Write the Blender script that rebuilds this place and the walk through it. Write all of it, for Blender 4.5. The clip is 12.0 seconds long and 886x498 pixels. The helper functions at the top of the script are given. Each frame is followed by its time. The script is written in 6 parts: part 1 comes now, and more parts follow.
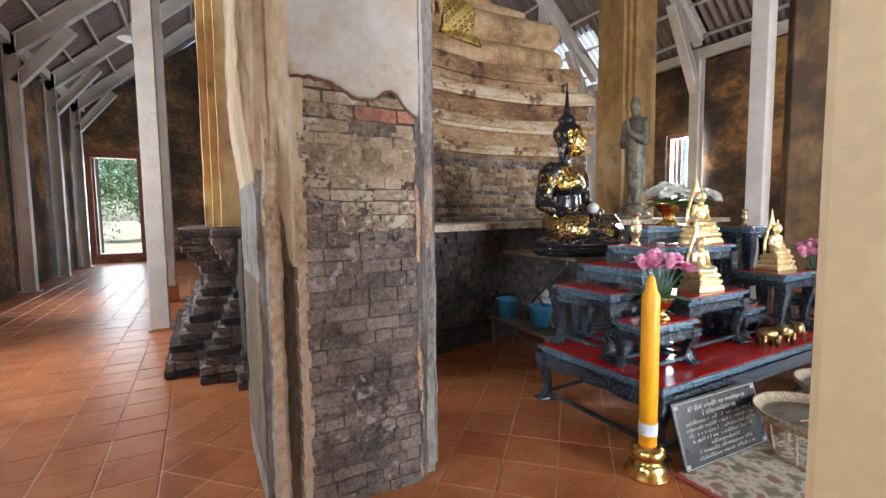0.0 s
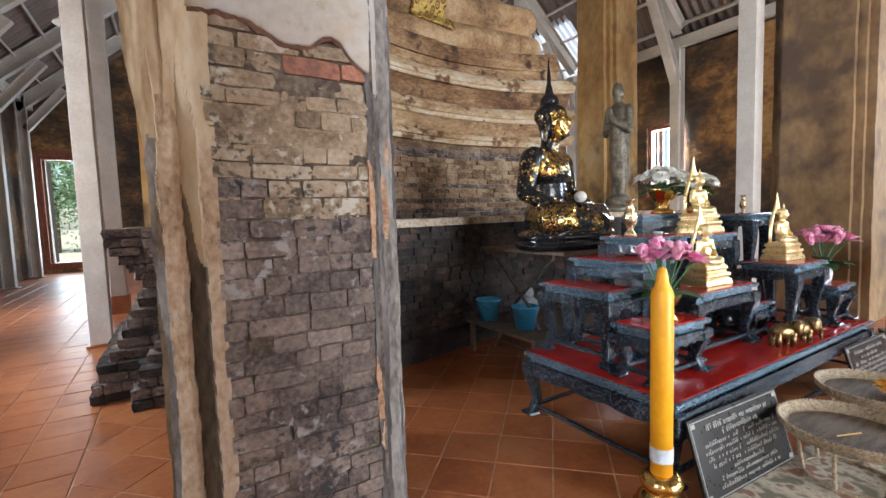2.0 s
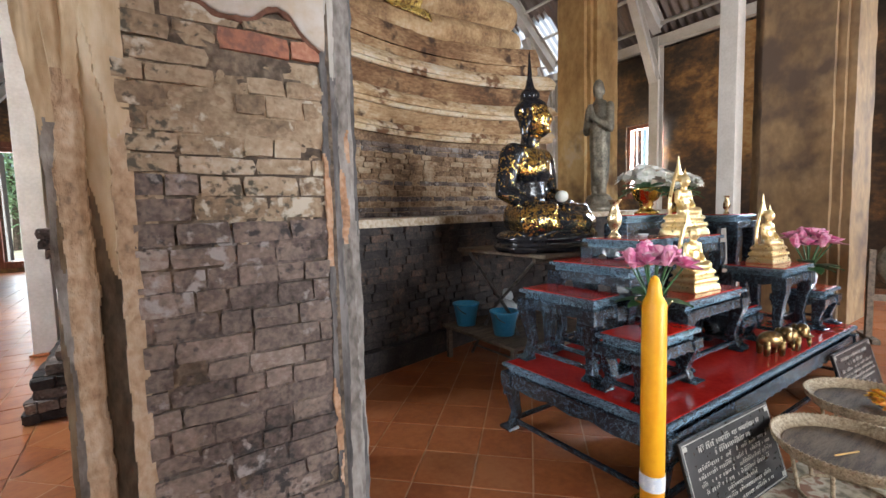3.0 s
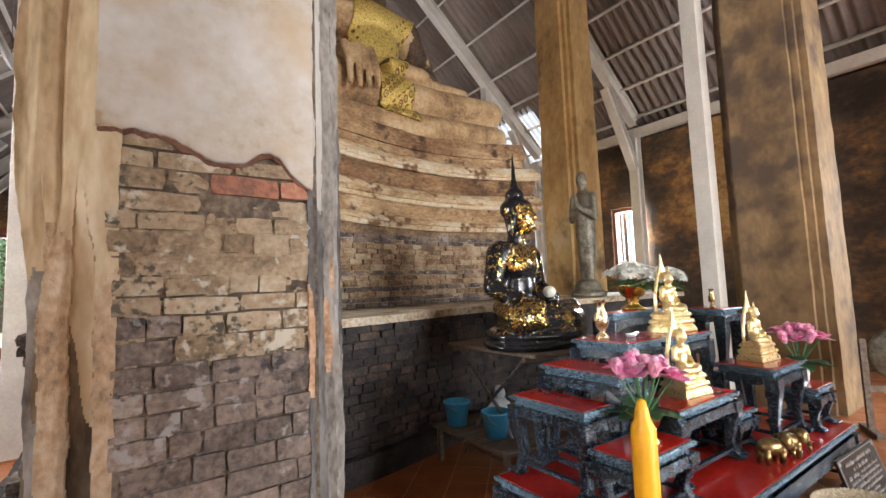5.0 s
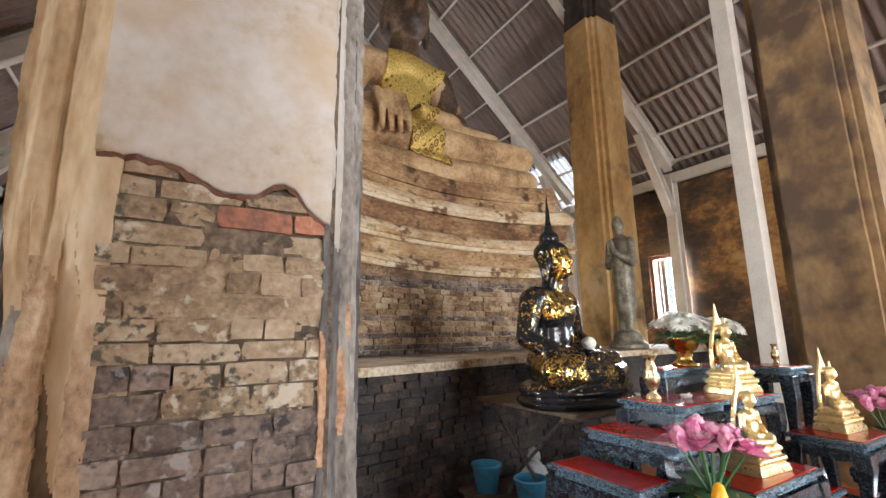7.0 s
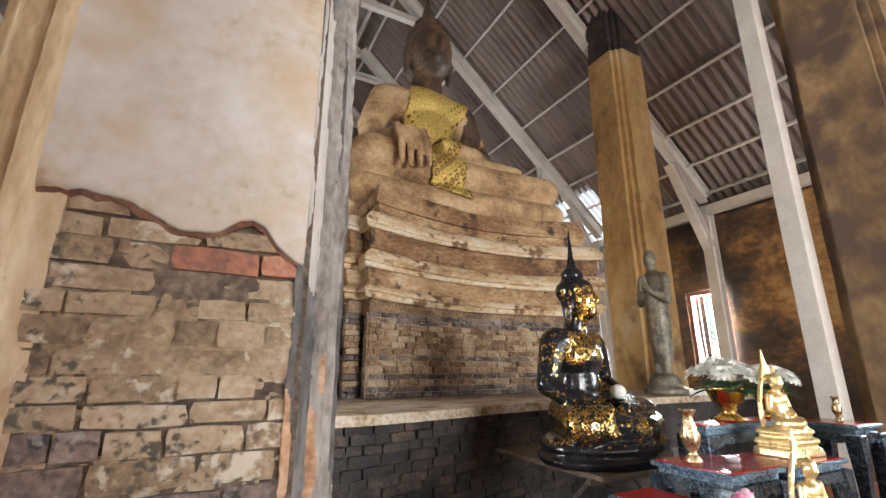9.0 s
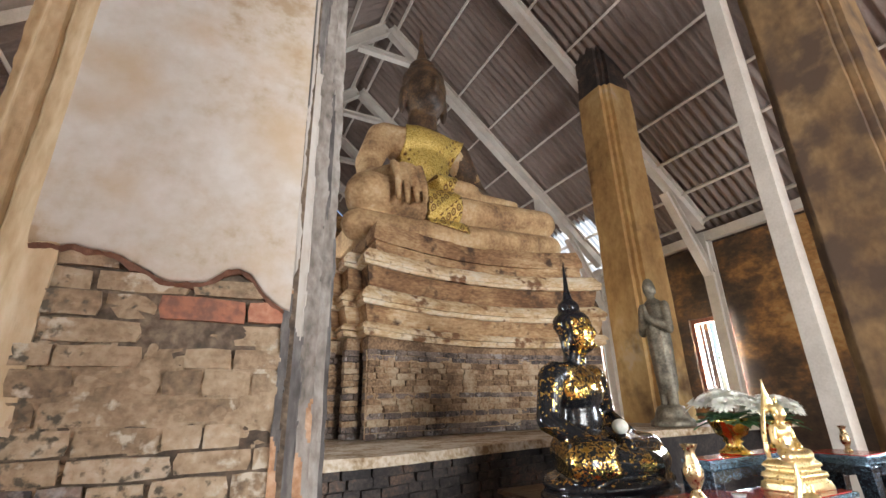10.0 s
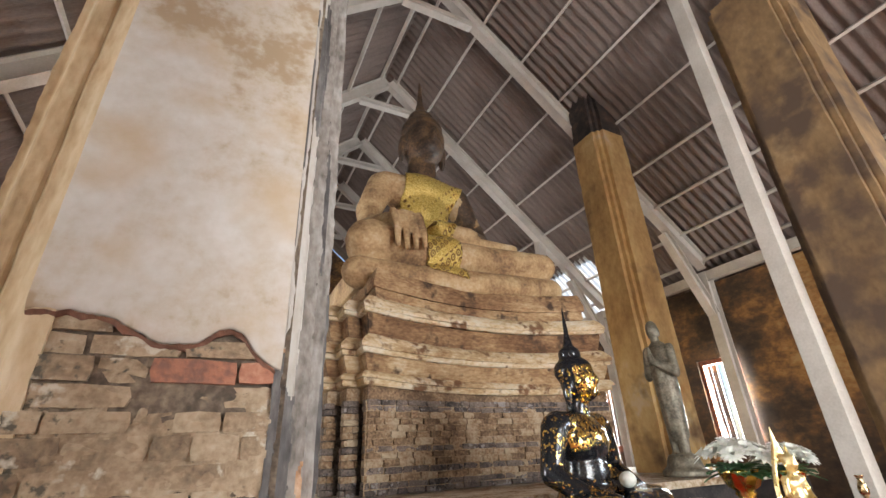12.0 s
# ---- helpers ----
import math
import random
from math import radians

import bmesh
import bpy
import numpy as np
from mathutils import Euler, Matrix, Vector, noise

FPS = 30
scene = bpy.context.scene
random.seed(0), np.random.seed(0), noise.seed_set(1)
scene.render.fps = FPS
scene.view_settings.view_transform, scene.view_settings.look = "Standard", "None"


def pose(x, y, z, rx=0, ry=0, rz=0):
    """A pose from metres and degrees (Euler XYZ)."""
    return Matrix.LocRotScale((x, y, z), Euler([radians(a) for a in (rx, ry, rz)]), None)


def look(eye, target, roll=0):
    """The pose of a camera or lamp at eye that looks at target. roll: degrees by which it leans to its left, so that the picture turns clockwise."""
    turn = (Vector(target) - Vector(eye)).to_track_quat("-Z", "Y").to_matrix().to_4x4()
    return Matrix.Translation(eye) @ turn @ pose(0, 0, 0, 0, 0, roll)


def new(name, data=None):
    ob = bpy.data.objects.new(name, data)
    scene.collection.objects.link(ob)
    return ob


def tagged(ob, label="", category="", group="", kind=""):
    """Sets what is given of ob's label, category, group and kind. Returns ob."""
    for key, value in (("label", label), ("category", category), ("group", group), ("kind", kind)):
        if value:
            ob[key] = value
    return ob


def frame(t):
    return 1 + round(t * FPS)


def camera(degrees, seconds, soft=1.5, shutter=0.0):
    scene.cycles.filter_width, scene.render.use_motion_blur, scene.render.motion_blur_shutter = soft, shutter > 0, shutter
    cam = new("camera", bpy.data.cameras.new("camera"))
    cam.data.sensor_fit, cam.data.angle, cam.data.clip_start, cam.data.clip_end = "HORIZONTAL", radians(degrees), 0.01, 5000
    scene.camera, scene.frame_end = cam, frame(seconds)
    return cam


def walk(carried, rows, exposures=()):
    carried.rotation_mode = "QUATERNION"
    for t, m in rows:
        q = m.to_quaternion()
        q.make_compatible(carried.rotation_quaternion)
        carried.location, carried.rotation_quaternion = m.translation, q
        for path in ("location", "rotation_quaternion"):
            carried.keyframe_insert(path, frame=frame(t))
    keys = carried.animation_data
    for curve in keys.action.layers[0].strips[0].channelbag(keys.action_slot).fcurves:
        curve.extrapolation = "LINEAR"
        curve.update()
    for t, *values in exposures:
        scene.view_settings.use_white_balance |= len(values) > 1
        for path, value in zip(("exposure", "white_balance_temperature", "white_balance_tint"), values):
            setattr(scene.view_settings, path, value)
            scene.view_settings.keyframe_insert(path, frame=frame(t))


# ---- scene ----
cam = camera(90.1, 12.0)
PATH = [
    (0, (0.000, 0.000, 1.431), (0.963, 1.746, 1.277), -0.71),
    (0.5, (0.112, 0.114, 1.437), (1.144, 1.822, 1.297), -1.87),
    (1, (0.174, 0.179, 1.425), (1.207, 1.886, 1.295), -1.97),
    (1.5, (0.230, 0.252, 1.384), (1.263, 1.959, 1.250), -1.97),
    (2, (0.291, 0.370, 1.351), (1.328, 2.074, 1.201), -1.86),
    (2.5, (0.366, 0.501, 1.334), (1.472, 2.158, 1.163), -1.52),
    (2.7, (0.410, 0.528, 1.340), (1.519, 2.183, 1.166), -1.52),
    (4.3, (0.489, 0.556, 1.522), (1.644, 2.187, 1.580), -2.39),
    (4.5, (0.488, 0.524, 1.524), (1.634, 2.160, 1.633), -2.20),
    (5, (0.471, 0.491, 1.560), (1.615, 2.123, 1.728), -2.10),
    (5.5, (0.467, 0.473, 1.583), (1.605, 2.098, 1.833), -1.80),
    (6, (0.476, 0.467, 1.580), (1.570, 2.113, 1.886), -1.42),
    (6.5, (0.518, 0.535, 1.565), (1.548, 2.214, 1.907), -0.86),
    (7, (0.579, 0.665, 1.572), (1.604, 2.341, 1.947), -0.86),
    (7.2, (0.612, 0.696, 1.549), (1.634, 2.365, 1.959), -1.26),
    (9, (0.780, 0.757, 1.635), (1.671, 2.469, 2.160), -0.04),
    (9.5, (0.801, 0.727, 1.647), (1.678, 2.421, 2.249), -0.84),
    (10, (0.815, 0.700, 1.653), (1.679, 2.377, 2.318), -1.54),
    (10.5, (0.825, 0.684, 1.660), (1.683, 2.351, 2.355), -1.64),
    (11, (0.827, 0.687, 1.661), (1.680, 2.348, 2.378), -1.75),
    (11.5, (0.828, 0.673, 1.662), (1.671, 2.321, 2.418), -1.85),
    (12, (0.834, 0.646, 1.681), (1.660, 2.261, 2.524), -2.55),
]
walk(cam, [(t, look(eye, target, roll)) for t, eye, target, roll in PATH], [(0.0, 0.4, 6150, 10), (2.7, 0.4, 6250, 10), (4.3, 0.55, 6650, 10), (12.0, 0.55, 6700, 10)])

# ---- sky, sun and daylight ----
world = bpy.data.worlds.new("sky")
scene.world = world
world.use_nodes = True
wn = world.node_tree.nodes
sky = wn.new("ShaderNodeTexSky")
sky.sky_type, sky.sun_disc = "NISHITA", False
sky.sun_elevation, sky.sun_rotation = radians(58), radians(200)
world.node_tree.links.new(sky.outputs[0], wn["Background"].inputs[0])
wn["Background"].inputs[1].default_value = 0.15
sun = new("sun", bpy.data.lights.new("sun", "SUN"))
sun.data.energy, sun.data.angle, sun.data.color = 5.0, radians(0.6), (1.0, 0.95, 0.87)
sun.matrix_world = look((0, 0, 30), (10, 12, 2))


def daylight(name, eye, target, w, h, watts, colour=(1.0, 0.98, 0.95)):
    """An area lamp: daylight at an opening, or added fill."""
    lamp = new(name, bpy.data.lights.new(name, "AREA"))
    lamp.data.shape, lamp.data.size, lamp.data.size_y = "RECTANGLE", w, h
    lamp.data.energy, lamp.data.color = watts, colour
    lamp.matrix_world = look(eye, target)


# ---- plan of the hall (metres) ----
XL, XR, YF, YB = -3.15, 9.95, -6.0, 17.75    # inner faces of the walls
EAVE, MID, RIDGE = 4.75, 3.7, 10.75           # wall head, nave axis, ridge height
FRAMES = [-4.05, -1.45, 1.15, 6.02, 8.95, 11.55, 14.15, 16.6]
DOOR = (-2.98, -1.58, 0.12, 3.5)
# First two east and first three west windows are unseen, added for light.
WINDOWS_RIGHT = [(-4.2, -3.1), (0.2, 1.3), (5.95, 6.85), (9.1, 10.0), (12.6, 13.5)]
WINDOWS_LEFT = [(-3.4, -2.3), (0.3, 1.4), (5.2, 6.2), (9.0, 10.0)]
DOORS_FRONT = [(-2.2, -0.8), (2.7, 5.5), (8.1, 9.5)]
# Lamps at the real and the added windows, raised to fill the hall.
for (a, b), watts in zip(WINDOWS_RIGHT, (260, 300, 420, 260, 150)):
    daylight("window_daylight", (XR + 0.3, (a + b) / 2, 2.45), (0, (a + b) / 2, 1.5), b - a, 1.6, watts, (0.78, 0.9, 1.0))
for (a, b), watts in zip(WINDOWS_LEFT, (150, 160, 380, 240)):
    daylight("window_daylight", (XL - 0.3, (a + b) / 2, 2.45), (9, (a + b) / 2, 1.5), b - a, 1.6, watts, (0.92, 0.97, 1.0))
for (a, b), watts in zip(DOORS_FRONT, (40, 600, 330)):
    daylight("door_daylight", ((a + b) / 2, YF - 0.3, 1.8), ((a + b) / 2, 9, 1.9), b - a, 3.2, watts, (0.93, 0.97, 1.0))
daylight("door_daylight", (-2.28, YB + 0.35, 1.8), (-1.6, 0, 0.6), 1.3, 3.3, 75, (0.85, 0.95, 1.0))
# Fill lamp added at the south gable, which has no opening.
daylight("gable_fill", (MID + 1.0, YF - 0.3, 6.3), (MID + 0.6, 9, 5.2), 5.0, 2.4, 1080, (1.0, 0.97, 0.93))

# ---- materials ----
def material(name, stops, scale=4.0, detail=8.0, rough=0.7, metal=0.0, bump=0.2, bump_scale=40.0, fine=0.3,
             vary=0.0, island=False, stretch=(1, 1, 1), coat=0.0, rough_var=0.1):
    """Noise over colour stops at two scales, with relief; vary shifts the value piece by piece."""
    m = bpy.data.materials.new(name)
    m.use_nodes = True
    t = m.node_tree
    b = t.nodes["Principled BSDF"]
    co = t.nodes.new("ShaderNodeTexCoord")
    mp = t.nodes.new("ShaderNodeMapping")
    mp.inputs["Scale"].default_value = stretch
    geo = t.nodes.new("ShaderNodeNewGeometry")
    t.links.new(geo.outputs["Position"], mp.inputs[0])
    n1 = t.nodes.new("ShaderNodeTexNoise")
    n1.inputs["Scale"].default_value, n1.inputs["Detail"].default_value, n1.inputs["Roughness"].default_value = scale, detail, 0.66
    n2 = t.nodes.new("ShaderNodeTexNoise")
    n2.inputs["Scale"].default_value, n2.inputs["Detail"].default_value = bump_scale, 6.0
    for n in (n1, n2):
        t.links.new(mp.outputs[0], n.inputs["Vector"])
    mix = t.nodes.new("ShaderNodeMix")
    mix.inputs[0].default_value = fine
    t.links.new(n1.outputs[0], mix.inputs[2])
    t.links.new(n2.outputs[0], mix.inputs[3])
    spread = t.nodes.new("ShaderNodeMapRange")
    for i, val in ((1, 0.35), (2, 0.65), (3, 0.2), (4, 0.8)):
        spread.inputs[i].default_value = val
    t.links.new(mix.outputs[0], spread.inputs[0])
    last = spread.outputs[0]
    if vary:
        rnd = t.nodes.new("ShaderNodeObjectInfo")
        src = geo.outputs["Random Per Island"] if island else rnd.outputs["Random"]
        ma = t.nodes.new("ShaderNodeMath")
        ma.operation = "MULTIPLY_ADD"
        ma.inputs[1].default_value, ma.inputs[2].default_value = vary, -vary / 2
        t.links.new(src, ma.inputs[0])
        ad = t.nodes.new("ShaderNodeMath")
        t.links.new(ma.outputs[0], ad.inputs[0])
        t.links.new(last, ad.inputs[1])
        last = ad.outputs[0]
    ramp = t.nodes.new("ShaderNodeValToRGB")
    el = ramp.color_ramp.elements
    while len(el) < len(stops):
        el.new(0.5)
    for e, (p, c) in zip(el, stops):
        e.position, e.color = p, (*c, 1)
    t.links.new(last, ramp.inputs[0])
    t.links.new(ramp.outputs[0], b.inputs["Base Color"])
    mr = t.nodes.new("ShaderNodeMapRange")
    mr.inputs[3].default_value, mr.inputs[4].default_value = max(0.02, rough - rough_var), min(1, rough + rough_var)
    t.links.new(n2.outputs[0], mr.inputs[0])
    t.links.new(mr.outputs[0], b.inputs["Roughness"])
    b.inputs["Metallic"].default_value = metal
    b.inputs["Coat Weight"].default_value = coat
    if bump:
        bp = t.nodes.new("ShaderNodeBump")
        bp.inputs["Strength"].default_value, bp.inputs["Distance"].default_value = bump, 0.02
        t.links.new(mix.outputs[0], bp.inputs["Height"])
        t.links.new(bp.outputs[0], b.inputs["Normal"])
    return m


def mottle(m, colour, big, fine, level, soft=0.08):
    """Spots of moss and soot over a material, gathered in clouds."""
    t = m.node_tree
    b = t.nodes["Principled BSDF"]
    geo = t.nodes.new("ShaderNodeNewGeometry")
    outs = []
    for sc, dt in ((big, 3.0), (fine, 5.0)):
        n = t.nodes.new("ShaderNodeTexNoise")
        n.inputs["Scale"].default_value, n.inputs["Detail"].default_value = sc, dt
        t.links.new(geo.outputs["Position"], n.inputs["Vector"])
        outs.append(n.outputs[0])
    ad = t.nodes.new("ShaderNodeMath")
    t.links.new(outs[0], ad.inputs[0])
    t.links.new(outs[1], ad.inputs[1])
    mr = t.nodes.new("ShaderNodeMapRange")
    mr.inputs[1].default_value, mr.inputs[2].default_value = level - soft, level + soft
    t.links.new(ad.outputs[0], mr.inputs[0])
    mix = t.nodes.new("ShaderNodeMix")
    mix.data_type = "RGBA"
    src = b.inputs["Base Color"].links[0].from_socket
    t.links.new(mr.outputs[0], mix.inputs[0])
    t.links.new(src, mix.inputs[6])
    mix.inputs[7].default_value = (*colour, 1)
    t.links.new(mix.outputs[2], b.inputs["Base Color"])


def flecked(name, base, fleck, scale, amount, rough_base=0.15, metal_fleck=1.0, rough_fleck=0.3):
    """A dark lacquer on which flecks of leaf cling, thicker in patches."""
    m = bpy.data.materials.new(name)
    m.use_nodes = True
    t = m.node_tree
    b = t.nodes["Principled BSDF"]
    geo = t.nodes.new("ShaderNodeNewGeometry")
    v = t.nodes.new("ShaderNodeTexVoronoi")
    v.inputs["Scale"].default_value = scale
    n = t.nodes.new("ShaderNodeTexNoise")
    n.inputs["Scale"].default_value, n.inputs["Detail"].default_value = scale / 9, 5.0
    t.links.new(geo.outputs["Position"], v.inputs["Vector"])
    t.links.new(geo.outputs["Position"], n.inputs["Vector"])
    sep = t.nodes.new("ShaderNodeSeparateColor")
    t.links.new(v.outputs["Color"], sep.inputs[0])
    ad = t.nodes.new("ShaderNodeMath")
    ad.operation = "ADD"
    t.links.new(sep.outputs[0], ad.inputs[0])
    mu = t.nodes.new("ShaderNodeMath")
    mu.operation = "MULTIPLY"
    mu.inputs[1].default_value = 1.2
    t.links.new(n.outputs[0], mu.inputs[0])
    t.links.new(mu.outputs[0], ad.inputs[1])
    gt = t.nodes.new("ShaderNodeMath")
    gt.operation = "GREATER_THAN"
    gt.inputs[1].default_value = amount
    t.links.new(ad.outputs[0], gt.inputs[0])
    mix = t.nodes.new("ShaderNodeMix")
    mix.data_type = "RGBA"
    mix.inputs[6].default_value, mix.inputs[7].default_value = (*base, 1), (*fleck, 1)
    t.links.new(gt.outputs[0], mix.inputs[0])
    t.links.new(mix.outputs[2], b.inputs["Base Color"])
    for sock, lo, hi in (("Metallic", 0.0, metal_fleck), ("Roughness", rough_base, rough_fleck)):
        mr = t.nodes.new("ShaderNodeMapRange")
        mr.inputs[3].default_value, mr.inputs[4].default_value = lo, hi
        t.links.new(gt.outputs[0], mr.inputs[0])
        t.links.new(mr.outputs[0], b.inputs[sock])
    bp = t.nodes.new("ShaderNodeBump")
    bp.inputs["Strength"].default_value, bp.inputs["Distance"].default_value = 0.35, 0.004
    t.links.new(sep.outputs[1], bp.inputs["Height"])
    t.links.new(bp.outputs[0], b.inputs["Normal"])
    return m


def brocade(name):
    """Gold thread with rows of brown ringed figures."""
    m = material(name, [(0.3, (0.34, 0.2, 0.035)), (0.5, (0.64, 0.45, 0.11)), (0.72, (0.8, 0.64, 0.25))], scale=30, rough=0.42, metal=0.3, bump=0.6, bump_scale=70, fine=0.6)
    t = m.node_tree
    b = t.nodes["Principled BSDF"]
    geo = t.nodes.new("ShaderNodeNewGeometry")
    mp = t.nodes.new("ShaderNodeMapping")
    mp.inputs["Rotation"].default_value = (0, radians(35), 0)
    mp.inputs["Scale"].default_value = (1, 0.05, 0.7)
    t.links.new(geo.outputs["Position"], mp.inputs[0])
    v = t.nodes.new("ShaderNodeTexVoronoi")
    v.inputs["Scale"].default_value, v.inputs["Randomness"].default_value = 11.0, 0.1
    t.links.new(mp.outputs[0], v.inputs["Vector"])
    ramp = t.nodes.new("ShaderNodeValToRGB")
    el = ramp.color_ramp.elements
    for _ in range(4):
        el.new(0.5)
    for e, (p, c) in zip(el, ((0.0, 0.0), (0.1, 1.0), (0.2, 0.0), (0.3, 1.0), (0.38, 1.0), (0.46, 0.0))):
        e.position, e.color = p, (c, c, c, 1)
    t.links.new(v.outputs["Distance"], ramp.inputs[0])
    w = t.nodes.new("ShaderNodeTexWave")
    w.inputs["Scale"].default_value, w.inputs["Distortion"].default_value = 1.3, 0.3
    w.bands_direction = "Z"
    t.links.new(mp.outputs[0], w.inputs["Vector"])
    gt = t.nodes.new("ShaderNodeMath")
    gt.operation = "GREATER_THAN"
    gt.inputs[1].default_value = 0.25
    t.links.new(w.outputs[1], gt.inputs[0])
    mu = t.nodes.new("ShaderNodeMath")
    mu.operation = "MULTIPLY"
    t.links.new(ramp.outputs[0], mu.inputs[0])
    t.links.new(gt.outputs[0], mu.inputs[1])
    mix = t.nodes.new("ShaderNodeMix")
    mix.data_type = "RGBA"
    src = b.inputs["Base Color"].links[0].from_socket
    t.links.new(mu.outputs[0], mix.inputs[0])
    t.links.new(src, mix.inputs[6])
    mix.inputs[7].default_value = (0.14, 0.06, 0.015, 1)
    t.links.new(mix.outputs[2], b.inputs["Base Color"])
    return m


M_TILE = material("terracotta_tile", [(0.25, (0.3, 0.085, 0.03)), (0.5, (0.41, 0.135, 0.047)), (0.75, (0.48, 0.185, 0.075))],
                  scale=3, rough=0.36, bump=0.08, bump_scale=30, vary=0.22, rough_var=0.12)
M_GROUT = material("tile_joint", [(0.3, (0.5, 0.29, 0.19)), (0.7, (0.64, 0.45, 0.33))], scale=8, rough=0.85)
M_BRICK = material("old_brick", [(0.15, (0.045, 0.036, 0.034)), (0.36, (0.115, 0.088, 0.078)), (0.52, (0.185, 0.143, 0.122)), (0.68, (0.255, 0.195, 0.165)), (0.85, (0.34, 0.29, 0.26))],
                   scale=5, rough=0.92, bump=0.7, bump_scale=55, vary=0.26, fine=0.36)
# Sooty brick, darkened further to hold the shade on the platform's front.
M_BRICK_DARK = material("sooty_shaded_brick", [(0.2, (0.016, 0.014, 0.015)), (0.42, (0.033, 0.028, 0.028)), (0.6, (0.062, 0.05, 0.046)), (0.76, (0.12, 0.077, 0.056)), (0.92, (0.2, 0.15, 0.12))],
                        scale=4, rough=0.8, bump=0.8, bump_scale=45, vary=0.28, fine=0.36)
M_BRICK_WALL = material("smoke_darkened_wall", [(0.24, (0.028, 0.02, 0.015)), (0.44, (0.07, 0.045, 0.03)), (0.58, (0.17, 0.092, 0.042)), (0.69, (0.34, 0.175, 0.062)), (0.82, (0.44, 0.28, 0.12))],
                        scale=0.55, rough=0.9, bump=0.9, bump_scale=9, fine=0.2, stretch=(1, 1, 1.5))
M_MORTAR = material("brick_joint", [(0.3, (0.06, 0.048, 0.042)), (0.5, (0.15, 0.118, 0.097)), (0.75, (0.27, 0.22, 0.18))], scale=7, rough=0.95, bump=0.8, bump_scale=50, fine=0.4)
M_DUSTY = material("dusty_brick_joint", [(0.2, (0.04, 0.03, 0.024)), (0.45, (0.1, 0.075, 0.056)), (0.65, (0.19, 0.145, 0.105)), (0.85, (0.3, 0.24, 0.18))], scale=6, rough=0.95, bump=0.8, bump_scale=45, fine=0.4)
M_PLASTER = material("white_plaster", [(0.28, (0.36, 0.27, 0.18)), (0.4, (0.47, 0.41, 0.34)), (0.52, (0.52, 0.48, 0.44)), (0.7, (0.58, 0.555, 0.53))],
                     scale=1.8, rough=0.88, bump=0.15, bump_scale=25, fine=0.18)
M_OCHRE = material("ochre_plaster", [(0.2, (0.3, 0.165, 0.065)), (0.36, (0.44, 0.265, 0.105)), (0.53, (0.56, 0.36, 0.15)), (0.68, (0.64, 0.45, 0.21)), (0.84, (0.66, 0.53, 0.36))],
                   scale=0.9, rough=0.85, bump=0.35, bump_scale=9, fine=0.22, stretch=(1.3, 1.3, 0.8))
# Smoke stains plus the shade of the column's west face, as browner stops.
M_BROWN = material("smoke_stained_shaded_plaster", [(0.22, (0.15, 0.09, 0.045)), (0.4, (0.21, 0.13, 0.065)), (0.58, (0.27, 0.17, 0.083)), (0.78, (0.35, 0.235, 0.125))],
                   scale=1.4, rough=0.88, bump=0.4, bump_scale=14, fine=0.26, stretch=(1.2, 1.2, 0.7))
M_PINKEDGE = material("pinkish_render_edge", [(0.2, (0.2, 0.14, 0.095)), (0.36, (0.38, 0.255, 0.16)), (0.52, (0.48, 0.35, 0.235)), (0.7, (0.55, 0.44, 0.33)), (0.82, (0.58, 0.51, 0.43))],
                      scale=6, rough=0.9, bump=0.9, bump_scale=45, fine=0.38, stretch=(1, 1, 0.7))
M_GREYEDGE = material("grey_cement_edge", [(0.22, (0.085, 0.074, 0.066)), (0.4, (0.19, 0.168, 0.15)), (0.58, (0.28, 0.255, 0.235)), (0.78, (0.37, 0.345, 0.325))],
                      scale=4.5, rough=0.85, bump=0.6, bump_scale=35, fine=0.35, stretch=(1.2, 1.2, 0.6))
M_GREYDARK = material("dark_streaked_cement", [(0.25, (0.045, 0.04, 0.04)), (0.5, (0.1, 0.092, 0.09)), (0.75, (0.2, 0.185, 0.18))], scale=5, rough=0.85, bump=0.5, bump_scale=35, fine=0.35, stretch=(1.2, 1.2, 0.4))
M_LIMEGREY = material("greyish_lime_render", [(0.25, (0.3, 0.265, 0.225)), (0.5, (0.42, 0.385, 0.345)), (0.75, (0.5, 0.475, 0.45))], scale=3, rough=0.88, bump=0.3, bump_scale=30, fine=0.3, stretch=(1, 1, 0.4))
M_SAND = material("sandy_brown_brick", [(0.2, (0.13, 0.066, 0.034)), (0.38, (0.24, 0.13, 0.066)), (0.54, (0.36, 0.22, 0.115)), (0.7, (0.5, 0.34, 0.19)), (0.86, (0.6, 0.47, 0.32))],
                  scale=2.6, rough=0.9, bump=0.7, bump_scale=24, fine=0.32, stretch=(0.6, 1, 1.6), vary=0.25)
M_CREAM = material("cream_limed_moulding", [(0.22, (0.34, 0.2, 0.1)), (0.38, (0.52, 0.36, 0.2)), (0.54, (0.66, 0.52, 0.34)), (0.75, (0.74, 0.66, 0.54))],
                   scale=3.0, rough=0.88, bump=0.6, bump_scale=26, fine=0.32, stretch=(0.6, 1, 1.5), vary=0.15)
M_LEDGE = material("limewashed_ledge", [(0.28, (0.24, 0.15, 0.08)), (0.45, (0.46, 0.36, 0.25)), (0.6, (0.6, 0.52, 0.42)), (0.8, (0.7, 0.66, 0.6))], scale=4, rough=0.88, bump=0.6, bump_scale=30, fine=0.36)
M_STEEL = material("cream_painted_steel", [(0.3, (0.52, 0.48, 0.43)), (0.7, (0.66, 0.62, 0.57))], scale=2, rough=0.5, bump=0.03)
